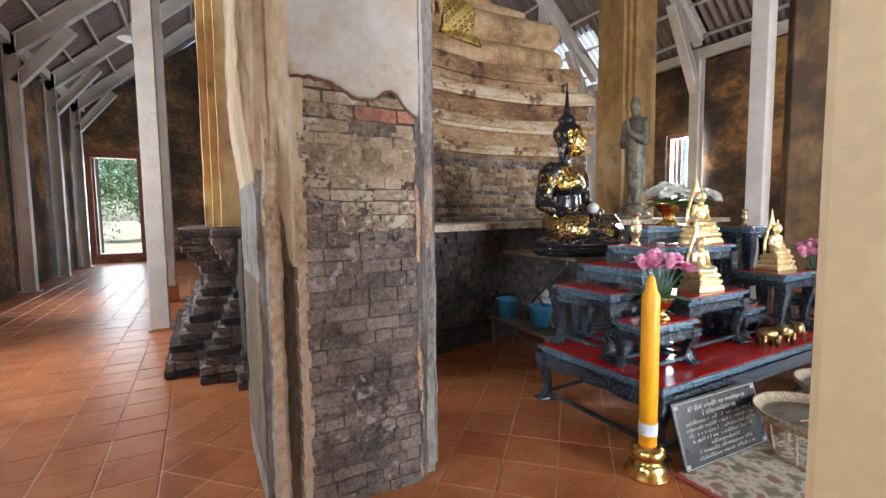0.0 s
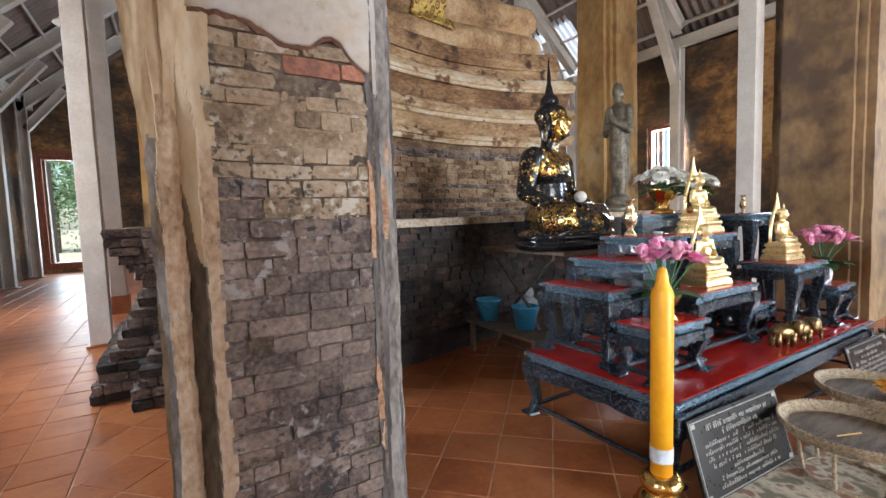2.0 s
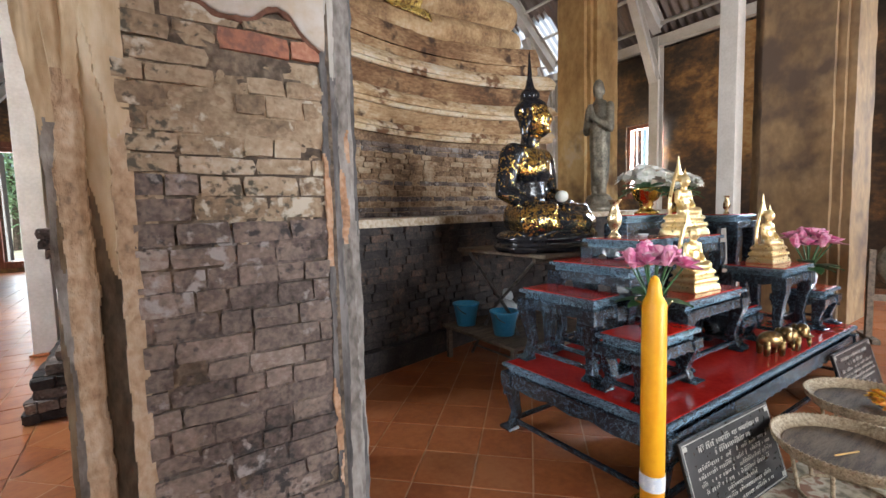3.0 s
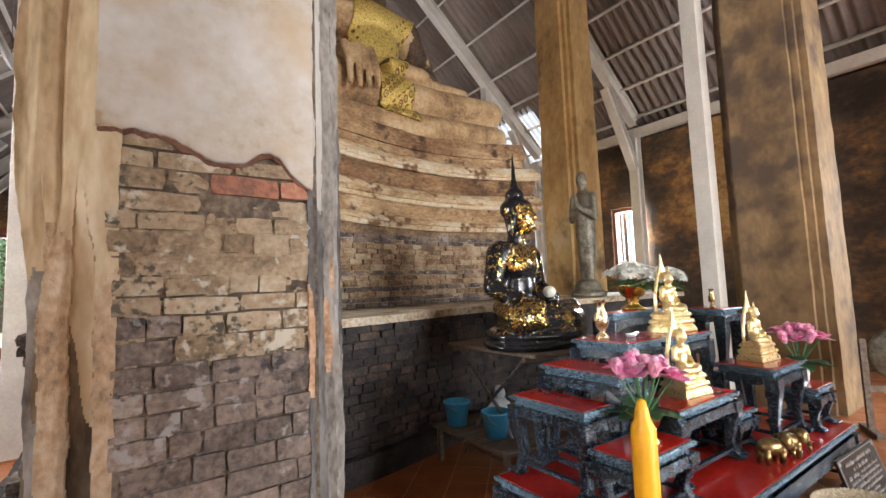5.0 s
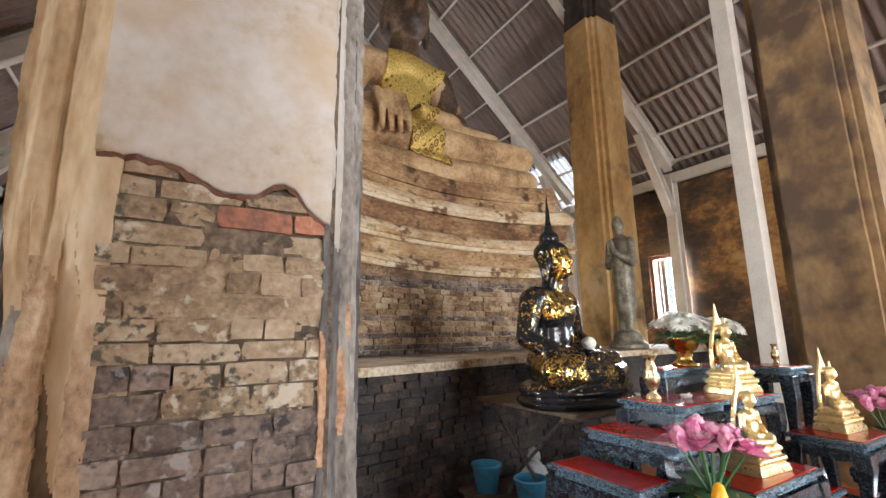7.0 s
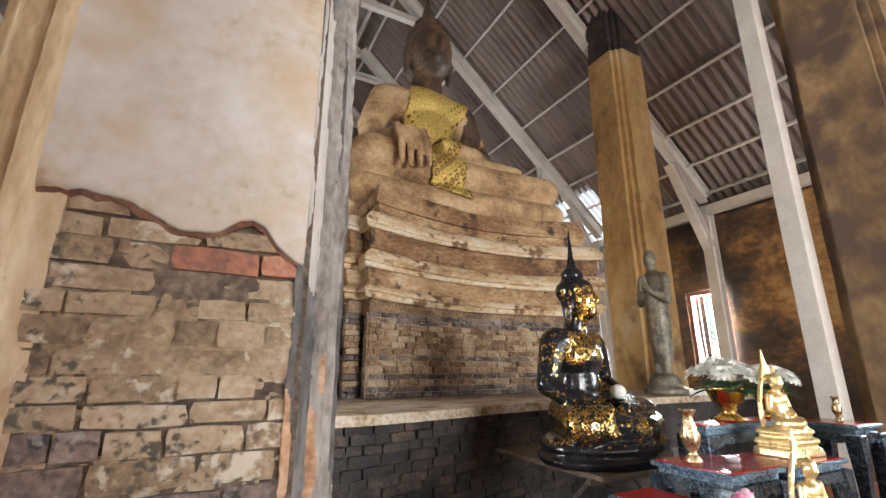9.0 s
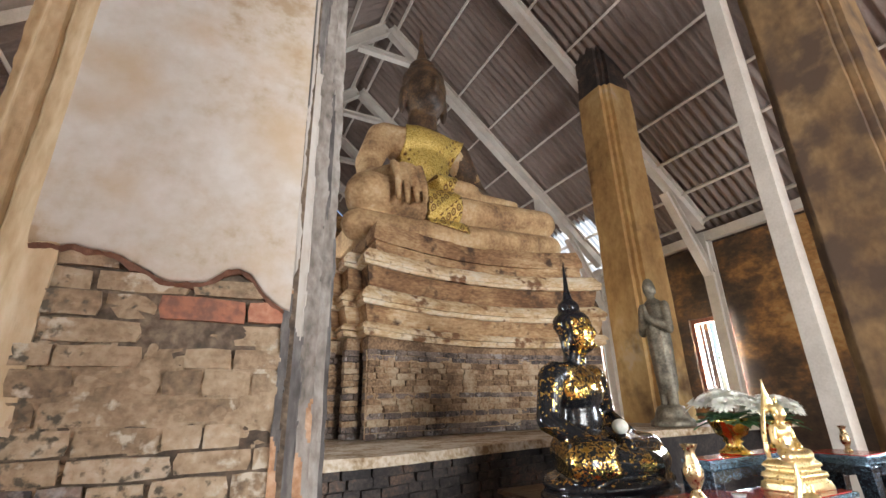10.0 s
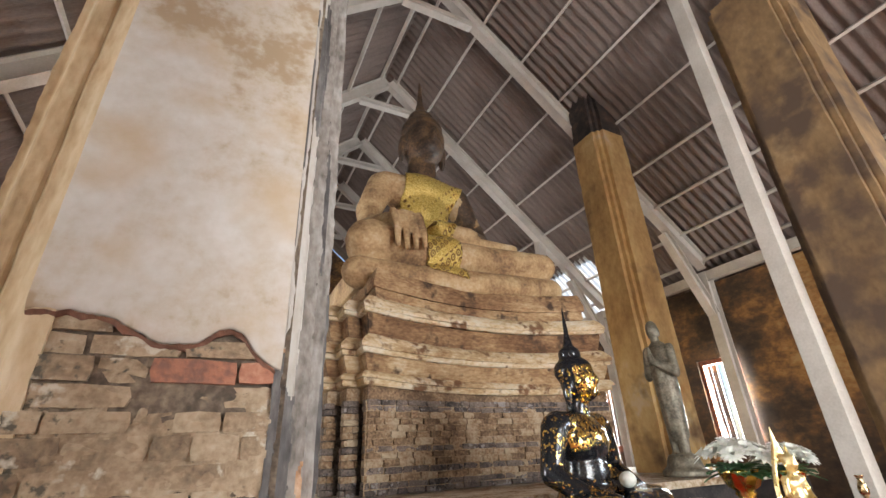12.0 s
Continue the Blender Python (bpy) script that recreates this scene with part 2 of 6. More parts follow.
M_BEIGE = material("beige_painted_post", [(0.3, (0.42, 0.3, 0.165)), (0.7, (0.48, 0.35, 0.2))], scale=2, rough=0.6, bump=0.03)
M_ROOF = material("fibre_cement_sheet", [(0.2, (0.15, 0.115, 0.1)), (0.5, (0.21, 0.165, 0.146)), (0.85, (0.27, 0.22, 0.196))],
                  scale=2.2, rough=0.85, bump=0.1, fine=0.4, stretch=(0.5, 2.5, 0.5))
# Shell inlay; its blue also holds the sky's reflection in the lacquer.
M_LACQ = flecked("black_lacquer_with_shell_and_sky_blue", (0.012, 0.015, 0.022), (0.2, 0.33, 0.46), 420, 1.5, 0.16, 0.5, 0.2)
M_INLAY = flecked("rim_of_shell_and_sky_blue", (0.015, 0.02, 0.03), (0.26, 0.42, 0.56), 400, 1.2, 0.16, 0.4, 0.2)
M_BLACK = material("black_lacquer", [(0.3, (0.008, 0.008, 0.01)), (0.7, (0.02, 0.02, 0.024))], scale=4, rough=0.22, bump=0.02)
M_RED = material("red_lacquer", [(0.3, (0.34, 0.012, 0.009)), (0.7, (0.48, 0.024, 0.016))], scale=3, rough=0.16, bump=0.02, rough_var=0.06)
M_GOLD = material("polished_gold", [(0.3, (0.72, 0.46, 0.12)), (0.7, (0.95, 0.68, 0.25))], scale=8, rough=0.22, metal=1.0, bump=0.1, bump_scale=60)
M_PALEGOLD = material("pale_gilding", [(0.3, (0.82, 0.6, 0.26)), (0.7, (0.95, 0.78, 0.45))], scale=10, rough=0.3, metal=0.85, bump=0.08, bump_scale=60)
M_BRASS = material("worn_brass", [(0.3, (0.35, 0.25, 0.13)), (0.7, (0.6, 0.47, 0.28))], scale=9, rough=0.28, metal=1.0, bump=0.05)
M_OLDBRASS = material("dark_old_brass", [(0.3, (0.16, 0.1, 0.04)), (0.7, (0.38, 0.26, 0.12))], scale=16, rough=0.35, metal=1.0, bump=0.15, bump_scale=60)
M_BRONZE = material("dull_bronze", [(0.3, (0.09, 0.08, 0.06)), (0.55, (0.21, 0.185, 0.14)), (0.8, (0.33, 0.295, 0.23))], scale=7, rough=0.5, metal=0.4, bump=0.15)
M_LEAFED = flecked("black_statue_with_gold_leaf", (0.012, 0.013, 0.016), (0.9, 0.58, 0.14), 75, 1.5, 0.14, 1.0, 0.25)
M_LEAFTHICK = flecked("thick_gold_leaf", (0.02, 0.018, 0.014), (0.92, 0.6, 0.15), 85, 1.1, 0.16, 1.0, 0.22)
M_WAX = material("yellow_wax", [(0.3, (0.86, 0.37, 0.012)), (0.7, (0.95, 0.47, 0.018))], scale=4, rough=0.4, bump=0.03)
M_WAXPALE = material("pale_wax_tip", [(0.3, (0.75, 0.42, 0.12)), (0.7, (0.85, 0.55, 0.22))], scale=6, rough=0.4)
M_LABEL = material("printed_paper_band", [(0.4, (0.55, 0.6, 0.66)), (0.6, (0.75, 0.77, 0.78))], scale=30, rough=0.6)
M_PINK = material("pink_petal", [(0.25, (0.7, 0.16, 0.36)), (0.5, (0.82, 0.36, 0.54)), (0.75, (0.88, 0.62, 0.7))], scale=14, rough=0.55, vary=0.4, island=True)
M_WHITE = material("white_petal", [(0.3, (0.74, 0.76, 0.68)), (0.6, (0.86, 0.86, 0.83))], scale=14, rough=0.6, vary=0.3, island=True)
M_GREEN = material("green_leaf", [(0.3, (0.02, 0.07, 0.025)), (0.7, (0.06, 0.17, 0.06))], scale=10, rough=0.45, vary=0.3, island=True)
M_BLUE = material("blue_plastic", [(0.3, (0.05, 0.3, 0.55)), (0.7, (0.09, 0.4, 0.66))], scale=5, rough=0.35, bump=0.02)
M_RATTAN = material("woven_rattan", [(0.3, (0.22, 0.16, 0.1)), (0.55, (0.42, 0.33, 0.22)), (0.8, (0.56, 0.47, 0.34))], scale=60, rough=0.65, bump=0.5, bump_scale=150)
M_WOOD = material("old_grey_wood", [(0.3, (0.07, 0.05, 0.035)), (0.7, (0.2, 0.145, 0.1))], scale=5, rough=0.7, bump=0.3, stretch=(1, 6, 6))
M_REDWOOD = material("red_brown_window_wood", [(0.3, (0.16, 0.05, 0.025)), (0.7, (0.3, 0.1, 0.05))], scale=5, rough=0.55, bump=0.2, stretch=(4, 4, 1))
M_METAL = material("grey_metal_tube", [(0.3, (0.16, 0.15, 0.14)), (0.7, (0.34, 0.33, 0.31))], scale=9, rough=0.4, metal=0.8)
M_SIGN = material("black_stone_plate", [(0.3, (0.007, 0.007, 0.008)), (0.7, (0.012, 0.012, 0.014))], scale=12, rough=0.3, bump=0.02)
M_INK = material("pale_lettering", [(0.3, (0.27, 0.26, 0.23)), (0.7, (0.4, 0.385, 0.35))], scale=20, rough=0.5)
M_GRASS = material("sunlit_dry_ground", [(0.3, (0.36, 0.36, 0.22)), (0.7, (0.6, 0.56, 0.44))], scale=0.8, rough=0.9, bump=0.4)
M_FOLIAGE = material("tree_leaves", [(0.3, (0.14, 0.25, 0.12)), (0.7, (0.26, 0.38, 0.2))], scale=1.5, rough=0.6, vary=0.5, island=True)
M_BARK = material("bark", [(0.3, (0.06, 0.045, 0.035)), (0.7, (0.15, 0.11, 0.08))], scale=8, rough=0.9, bump=0.6)
M_CLOTH = brocade("gold_brocade")
M_STATUE = material("old_limewashed_statue", [(0.2, (0.17, 0.1, 0.055)), (0.36, (0.34, 0.205, 0.105)), (0.54, (0.52, 0.35, 0.185)), (0.75, (0.64, 0.5, 0.33))],
                    scale=1.8, rough=0.8, bump=0.35, bump_scale=24, fine=0.25)


mottle(M_BRICK, (0.05, 0.045, 0.046), 3.0, 30.0, 1.17, 0.07)
mottle(M_BRICK, (0.34, 0.31, 0.3), 4.0, 22.0, 1.2, 0.05)
mottle(M_PLASTER, (0.46, 0.35, 0.23), 1.1, 3.5, 1.18, 0.14)
mottle(M_OCHRE, (0.16, 0.09, 0.045), 0.7, 2.4, 1.2, 0.12)
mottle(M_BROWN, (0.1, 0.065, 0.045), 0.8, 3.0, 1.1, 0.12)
mottle(M_CREAM, (0.2, 0.1, 0.05), 2.2, 9.0, 1.16, 0.07)
mottle(M_SAND, (0.07, 0.04, 0.025), 2.0, 7.0, 1.16, 0.08)

# ---- building helpers ----
def link(name, bm, mat, parent=None, label="", smooth=False, bevel=0.0):
    me = bpy.data.meshes.new(name)
    if smooth:
        for fc in bm.faces:
            fc.smooth = True
    bm.to_mesh(me)
    bm.free()
    me.materials.append(mat)
    ob = new(name, me)
    if parent:
        ob.parent = parent
    if label:
        ob["label"] = label
    if bevel:
        md = ob.modifiers.new("bevel", "BEVEL")
        md.width, md.segments, md.limit_method = bevel, 2, "ANGLE"
    return ob


part = link


def thing(name, label, category, at=(0, 0, 0), turn=0.0, group="", kind=""):
    ob = tagged(new(name), label, category, group, kind)
    ob.matrix_basis = pose(*at, 0, 0, turn)
    return ob


def box(bm, x0, x1, y0, y1, z0, z1):
    r = bmesh.ops.create_cube(bm, size=1.0)
    for v in r["verts"]:
        v.co = Vector((x0 + (v.co.x + 0.5) * (x1 - x0), y0 + (v.co.y + 0.5) * (y1 - y0), z0 + (v.co.z + 0.5) * (z1 - z0)))
    return r["verts"]


def beam(bm, a, b, w, h, up=(0, 0, 1)):
    """A square bar from a to b, w across and h along up."""
    a, b = Vector(a), Vector(b)
    d = (b - a).normalized()
    s = d.cross(Vector(up)).normalized()
    u = s.cross(d)
    vs = [bm.verts.new(p + s * i * w / 2 + u * j * h / 2) for p in (a, b) for i, j in ((-1, -1), (1, -1), (1, 1), (-1, 1))]
    for q in ((0, 1, 2, 3), (7, 6, 5, 4), (0, 4, 5, 1), (1, 5, 6, 2), (2, 6, 7, 3), (3, 7, 4, 0)):
        bm.faces.new([vs[i] for i in q])
    bmesh.ops.recalc_face_normals(bm, faces=bm.faces)


def lathe(bm, profile, steps=24, at=(0, 0, 0), sx=1.0, sy=1.0):
    rings = []
    for r, z in profile:
        if r < 1e-5:
            rings.append([bm.verts.new((at[0], at[1], at[2] + z))])
        else:
            rings.append([bm.verts.new((at[0] + sx * r * math.cos(a), at[1] + sy * r * math.sin(a), at[2] + z)) for a in (2 * math.pi * i / steps for i in range(steps))])
    for p, q in zip(rings, rings[1:]):
        for i in range(steps):
            j = (i + 1) % steps
            if len(p) == 1 and len(q) > 1:
                bm.faces.new((p[0], q[i], q[j]))
            elif len(q) == 1 and len(p) > 1:
                bm.faces.new((p[i], p[j], q[0]))
            elif len(p) > 1:
                bm.faces.new((p[i], p[j], q[j], q[i]))
    bmesh.ops.recalc_face_normals(bm, faces=bm.faces)


def blob(bm, at, r, turn=None, seg=20, rings=12):
    m = Matrix.Translation(at) @ (turn or Matrix()) @ Matrix.Diagonal((*r, 1))
    bmesh.ops.create_uvsphere(bm, u_segments=seg, v_segments=rings, radius=1, matrix=m)


def limb(bm, points, seg=14):
    """A tapered tube with round ends through (x, y, z, radius)."""
    for (ax, ay, az, ar), (bx, by, bz, br) in zip(points, points[1:]):
        a, b = Vector((ax, ay, az)), Vector((bx, by, bz))
        d = b - a
        q = d.to_track_quat("Z", "Y").to_matrix().to_4x4()
        bmesh.ops.create_cone(bm, cap_ends=True, segments=seg, radius1=ar, radius2=br, depth=d.length, matrix=Matrix.Translation((a + b) / 2) @ q)
        blob(bm, a, (ar, ar, ar), None, seg, 8)
        blob(bm, b, (br, br, br), None, seg, 8)


def fused(name, bm, mat, voxel, label, category, smooth=6):
    """One statue: the solids in bm grown together."""
    ob = link(name, bm, mat)
    md = ob.modifiers.new("grown", "REMESH")
    md.mode, md.voxel_size, md.use_smooth_shade = "VOXEL", voxel, True
    sm = ob.modifiers.new("smooth", "SMOOTH")
    sm.factor, sm.iterations = 0.5, smooth
    dg = bpy.context.evaluated_depsgraph_get()
    me = bpy.data.meshes.new_from_object(ob.evaluated_get(dg))
    ob.modifiers.clear()
    ob.data = me
    me.name = name
    return tagged(ob, label, category)


def wobble(v, amount, scale, seed=0.0):
    return amount * noise.noise((v[0] * scale + seed, v[1] * scale - seed, v[2] * scale + 3.1 * seed))

# ---- the ground outside ----
bm = bmesh.new()
bmesh.ops.create_grid(bm, x_segments=1, y_segments=1, size=400, matrix=Matrix.Translation((0, 0, -0.35)))
tagged(link("ground", bm, M_GRASS), "dry sunlit grass outside the hall", "ground", kind="structure")


# Added pale slab: the glare on the ground outside is in its colour.
bm = bmesh.new()
box(bm, -4.2, 1.0, YB + 0.7, 25.0, -0.35, -0.02)
M_PAVE = material("pale_overexposed_ground", [(0.3, (0.5, 0.47, 0.41)), (0.7, (0.66, 0.63, 0.57))], scale=2, rough=0.9)
tagged(link("pavement", bm, M_PAVE), "pale slab for the overexposed ground before the doorway", "pavement", kind="structure")

# ---- walls ----
def wall(name, along, inner, outer, a0, a1, top, openings, label):
    """A wall along x or y with openings (a, b, z0, z1) right through it."""
    bm = bmesh.new()
    lo, hi = min(inner, outer), max(inner, outer)

    def put(a, b, z0, z1):
        if along == "y":
            box(bm, lo, hi, a, b, z0, z1)
        else:
            box(bm, a, b, lo, hi, z0, z1)
    cur = a0
    for a, b, z0, z1 in sorted(openings):
        put(cur, a, -0.3, top)
        put(a, b, -0.3, z0)
        put(a, b, z1, top)
        cur = b
    put(cur, a1, -0.3, top)
    return tagged(link(name, bm, M_BRICK_WALL), label, "wall", kind="structure")


WALL_LABEL = "smoke-blackened old brick wall with ochre patches"
wall("wall_east", "y", XR, XR + 0.7, YF - 0.7, YB + 0.7, EAVE, [(a, b, 1.62, 3.25) for a, b in WINDOWS_RIGHT], WALL_LABEL)
wall("wall_west", "y", XL, XL - 0.7, YF - 0.7, YB + 0.7, EAVE, [(a, b, 1.62, 3.25) for a, b in WINDOWS_LEFT], WALL_LABEL)
wall("wall_north", "x", YB, YB + 0.7, XL, XR, EAVE, [DOOR, (8.9, 9.6, 0.12, 3.4)], WALL_LABEL)
wall("wall_south", "x", YF, YF - 0.7, XL, XR, EAVE, [(a, b, 0.0, 3.4) for a, b in DOORS_FRONT], WALL_LABEL)
SLOPE = (RIDGE - 5.15) / (XR - MID)
for nm, y0, y1 in (("gable_north", YB, YB + 0.5), ("gable_south", YF - 0.5, YF)):
    bm = bmesh.new()
    vs = [bm.verts.new((x, y, z)) for y in (y0, y1) for x, z in ((XL, EAVE), (XR, EAVE), (MID, EAVE + SLOPE * (XR - MID) - 0.1))]
    for q in ((0, 1, 2), (5, 4, 3), (0, 3, 4, 1), (1, 4, 5, 2), (2, 5, 3, 0)):
        bm.faces.new([vs[i] for i in q])
    tagged(link(nm, bm, M_BRICK_WALL), "dark brick gable under the roof", "wall", kind="structure")

# ---- roof: corrugated sheets in overlapping rows ----
def roof_z(x):
    return RIDGE - SLOPE * abs(x - MID)


CLEAR = (8.4, 12.4)  # translucent sheets added to give the bright strip over the east eaves
M_CLEAR = bpy.data.materials.new("translucent_roof_sheet")
M_CLEAR.use_nodes = True
clear = M_CLEAR.node_tree.nodes.new("ShaderNodeBsdfTranslucent")
clear.inputs["Color"].default_value = (0.9, 0.9, 0.88, 1)
M_CLEAR.node_tree.links.new(clear.outputs[0], M_CLEAR.node_tree.nodes["Material Output"].inputs["Surface"])
bm = bmesh.new()
prev = None
for c in range(int((CLEAR[1] - CLEAR[0]) / 0.0225) + 1):
    y = CLEAR[0] + 0.0225 * c
    h = 0.04 * math.cos(2 * math.pi * c / 8)
    pair = [bm.verts.new((x, y, roof_z(x) + 0.2 + h)) for x in (MID + 5.25, MID + 7.35)]
    if prev:
        bm.faces.new((prev[0], prev[1], pair[1], pair[0]))
    prev = pair
tagged(link("ceiling_skylight", bm, M_CLEAR, smooth=True), "whitish translucent corrugated roof sheets", "roof", kind="structure")
for nm, sgn in (("ceiling_east", 1), ("ceiling_west", -1)):
    bm = bmesh.new()
    wave, n = 0.18, 8
    y0, y1 = YF - 1.0, YB + 1.0
    cols = int((y1 - y0) / wave * n)
    reach = 7.35
    rows_n = 7
    for r in range(rows_n):
        d0, d1 = reach * r / rows_n, reach * (r + 1) / rows_n + 0.12
        prev = None
        for c in range(cols + 1):
            y = y0 + c * wave / n
            h = 0.055 * math.cos(2 * math.pi * c / n)
            pair = []
            for d, lift in ((d0, 0.075), (d1, 0.03)):
                x = MID + sgn * d
                pair.append(bm.verts.new((x, y, roof_z(x) + 0.18 + h + lift)))
            if prev and not (sgn > 0 and r >= 5 and CLEAR[0] < y < CLEAR[1]):
                bm.faces.new((prev[0], prev[1], pair[1], pair[0]) if sgn > 0 else (pair[0], pair[1], prev[1], prev[0]))
            prev = pair
    ob = tagged(link(nm, bm, M_ROOF, smooth=True), "underside of grey-brown corrugated fibre-cement roof sheets", "roof", kind="structure")
bm = bmesh.new()
beam(bm, (MID - 0.12, YF - 1, RIDGE + 0.26), (MID - 0.12, YB + 1, RIDGE + 0.26), 0.4, 0.05, (-0.5, 0, 1))
beam(bm, (MID + 0.12, YF - 1, RIDGE + 0.26), (MID + 0.12, YB + 1, RIDGE + 0.26), 0.4, 0.05, (0.5, 0, 1))
tagged(link("ridge_cap", bm, M_ROOF), "grey ridge capping of the roof", "roof", kind="structure")

# ---- purlins ----
for sgn in (1, -1):
    for i, d in enumerate([0.22, 1.05, 1.9, 2.75, 3.6, 4.4, 5.05, 5.65, 6.2]):
        x = MID + sgn * d
        bm = bmesh.new()
        beam(bm, (x, YF, roof_z(x) + 0.09), (x, YB, roof_z(x) + 0.09), 0.045, 0.085, (sgn * SLOPE, 0, 1))
        tagged(link("purlin", bm, M_STEEL), "cream-painted steel purlin under the roof sheets", "beam", group="roof purlins")

# ---- steel frames ----
def ibeam(bm, a, b, w, h, up):
    """An I-section: two flanges and a web."""
    a, b, up = Vector(a), Vector(b), Vector(up)
    d = (b - a).normalized()
    s = d.cross(up).normalized()
    u = s.cross(d)
    for k in (-1, 1):
        beam(bm, a + u * k * (h / 2 - 0.008), b + u * k * (h / 2 - 0.008), w, 0.016, u)
    beam(bm, a, b, 0.04, h - 0.034, u)


for fy in FRAMES:
    fr = thing("roof_frame", "cream-painted steel portal frame with haunched rafters", "steel frame", (MID, fy, 0), group="roof frames")
    for sgn, xw in ((1, XR - 0.18), (-1, XL + 0.18)):
        k = xw - MID
        bm = bmesh.new()
        ibeam(bm, (k, 0, 0.02), (k, 0, 4.95), 0.2, 0.22, (1, 0, 0))
        box(bm, k - 0.16, k + 0.16, -0.14, 0.14, 0.006, 0.03)
        part("wall_post", bm, M_STEEL, fr)
        bm = bmesh.new()
        ibeam(bm, (k + sgn * 0.1, 0, roof_z(xw) - 0.16), (sgn * 0.02, 0, RIDGE - 0.13), 0.19, 0.3, (0, 0, 1))
        part("rafter", bm, M_STEEL, fr)
        bm = bmesh.new()
        ibeam(bm, (k - sgn * 0.05, 0, 4.05), (k - sgn * 0.95, 0, roof_z(xw) + 0.42), 0.17, 0.2, (0, 0, 1))
        part("haunch", bm, M_STEEL, fr)
    bm = bmesh.new()
    ibeam(bm, (-0.75, 0, RIDGE - 1.0), (0.75, 0, RIDGE - 1.0), 0.15, 0.16, (0, 0, 1))
    part("collar_tie", bm, M_STEEL, fr)

for (px, py, pz) in ((-0.48, 6.68, 0.03), (-0.48, 8.85, 0.28), (6.45, 3.12, 0.03), (8.0, 9.0, 0.03), (8.0, -1.45, 0.03), (-0.48, -1.45, 0.03)):
    po = thing("steel_post", "cream-painted square steel post on a small plinth", "post", (px, py, 0), group="inner steel posts")
    bm = bmesh.new()
    box(bm, -0.1, 0.1, -0.1, 0.1, pz, roof_z(px) - 0.1)
    part("shaft", bm, M_STEEL, po, bevel=0.006)
    bm = bmesh.new()
    box(bm, -0.13, 0.13, -0.13, 0.13, 0.004, pz)
    part("plinth", bm, M_TILE, po, "terracotta plinth")
# Its west edge is real; the width is added to shade the brick column.
bm = bmesh.new()
box(bm, -0.44, 0.44, -0.44, 0.44, 0.0, 7.5)
ob = tagged(link("column", bm, M_BEIGE, bevel=0.015), "plain beige-painted square column, widened to block light", "column", group="hall columns")
ob.location = (1.165, -0.16, 0)
for sgn, xw in ((1, XR - 0.14), (-1, XL + 0.14)):
    bm = bmesh.new()
    beam(bm, (xw, YF, EAVE + 0.12), (xw, YB, EAVE + 0.12), 0.14, 0.2)
    tagged(link("eaves_beam", bm, M_STEEL), "cream-painted steel beam along the wall head", "beam", group="eaves beams")


# ---- doors and windows ----
def window(name, side, a, b, z0, z1):
    x = XR if side > 0 else XL
    ob = thing(name, "red-brown wooden window frame with upright bars", "window", (x + side * 0.12, (a + b) / 2, z0), kind="structure")
    w, h = (b - a) / 2, z1 - z0
    bm = bmesh.new()
    for y0, y1, q0, q1 in ((-w, -w + 0.08, 0, h), (w - 0.08, w, 0, h), (-w + 0.08, w - 0.08, 0, 0.08), (-w + 0.08, w - 0.08, h - 0.09, h)):
        box(bm, -0.07, 0.07, y0, y1, q0, q1)
    fr = part("window_frame", bm, M_REDWOOD, ob, bevel=0.006)
    n = 5
    for i in range(n):
        y = -w + 0.08 + (2 * w - 0.16) * (i + 1) / (n + 1)
        bm = bmesh.new()
        bmesh.ops.create_cone(bm, cap_ends=True, segments=8, radius1=0.009, radius2=0.009, depth=h - 0.16, matrix=Matrix.Translation((0, y, h / 2)))
        part("bar", bm, M_STEEL, fr, "thin pale iron bar")
    bm = bmesh.new()
    box(bm, -0.16, 0.1, -w - 0.05, w + 0.05, -0.05, 0.0)
    part("window_sill", bm, M_REDWOOD, ob)
    bm = bmesh.new()
    box(bm, 0.1, 0.14, -w - 0.0, -w + 0.03, 0.02, h - 0.02) if side > 0 else box(bm, -0.14, -0.1, -w, -w + 0.03, 0.02, h - 0.02)
    part("shutter_edge", bm, M_WOOD, ob)


for i, (a, b) in enumerate(WINDOWS_RIGHT):
    window("window_%d" % (i + 1), 1, a, b, 1.62, 3.25)
for i, (a, b) in enumerate(WINDOWS_LEFT):
    window("window_%d" % (i + 6), -1, a, b, 1.62, 3.25)
ob = thing("door_1", "open doorway with red-brown timber frame and threshold", "door", ((DOOR[0] + DOOR[1]) / 2, YB + 0.1, 0), kind="structure")
w = (DOOR[1] - DOOR[0]) / 2
bm = bmesh.new()
for x0, x1, q0, q1 in ((-w, -w + 0.1, 0.12, 3.5), (w - 0.1, w, 0.12, 3.5), (-w + 0.1, w - 0.1, 3.38, 3.5), (-w + 0.1, w - 0.1, 0.12, 0.3)):
    box(bm, x0, x1, -0.12, 0.12, q0, q1)
part("door_frame", bm, M_REDWOOD, ob, bevel=0.008)
bm = bmesh.new()
box(bm, -w - 0.14, w + 0.14, -0.16, -0.1, 3.5, 3.66)
box(bm, -w - 0.12, -w, -0.16, -0.1, 0.0, 3.5)
part("architrave", bm, M_REDWOOD, ob, bevel=0.008)
bm = bmesh.new()
box(bm, -w + 0.1, -w + 0.16, 0.0, 0.75, 0.3, 3.38)
part("door_leaf", bm, M_WOOD, ob, "wooden door leaf folded open into the reveal")

# ---- floor slab; its tiles lie on it, further down ----
bm = bmesh.new()
box(bm, XL - 0.7, XR + 0.7, YF - 0.7, YB + 0.7, -0.3, -0.004)
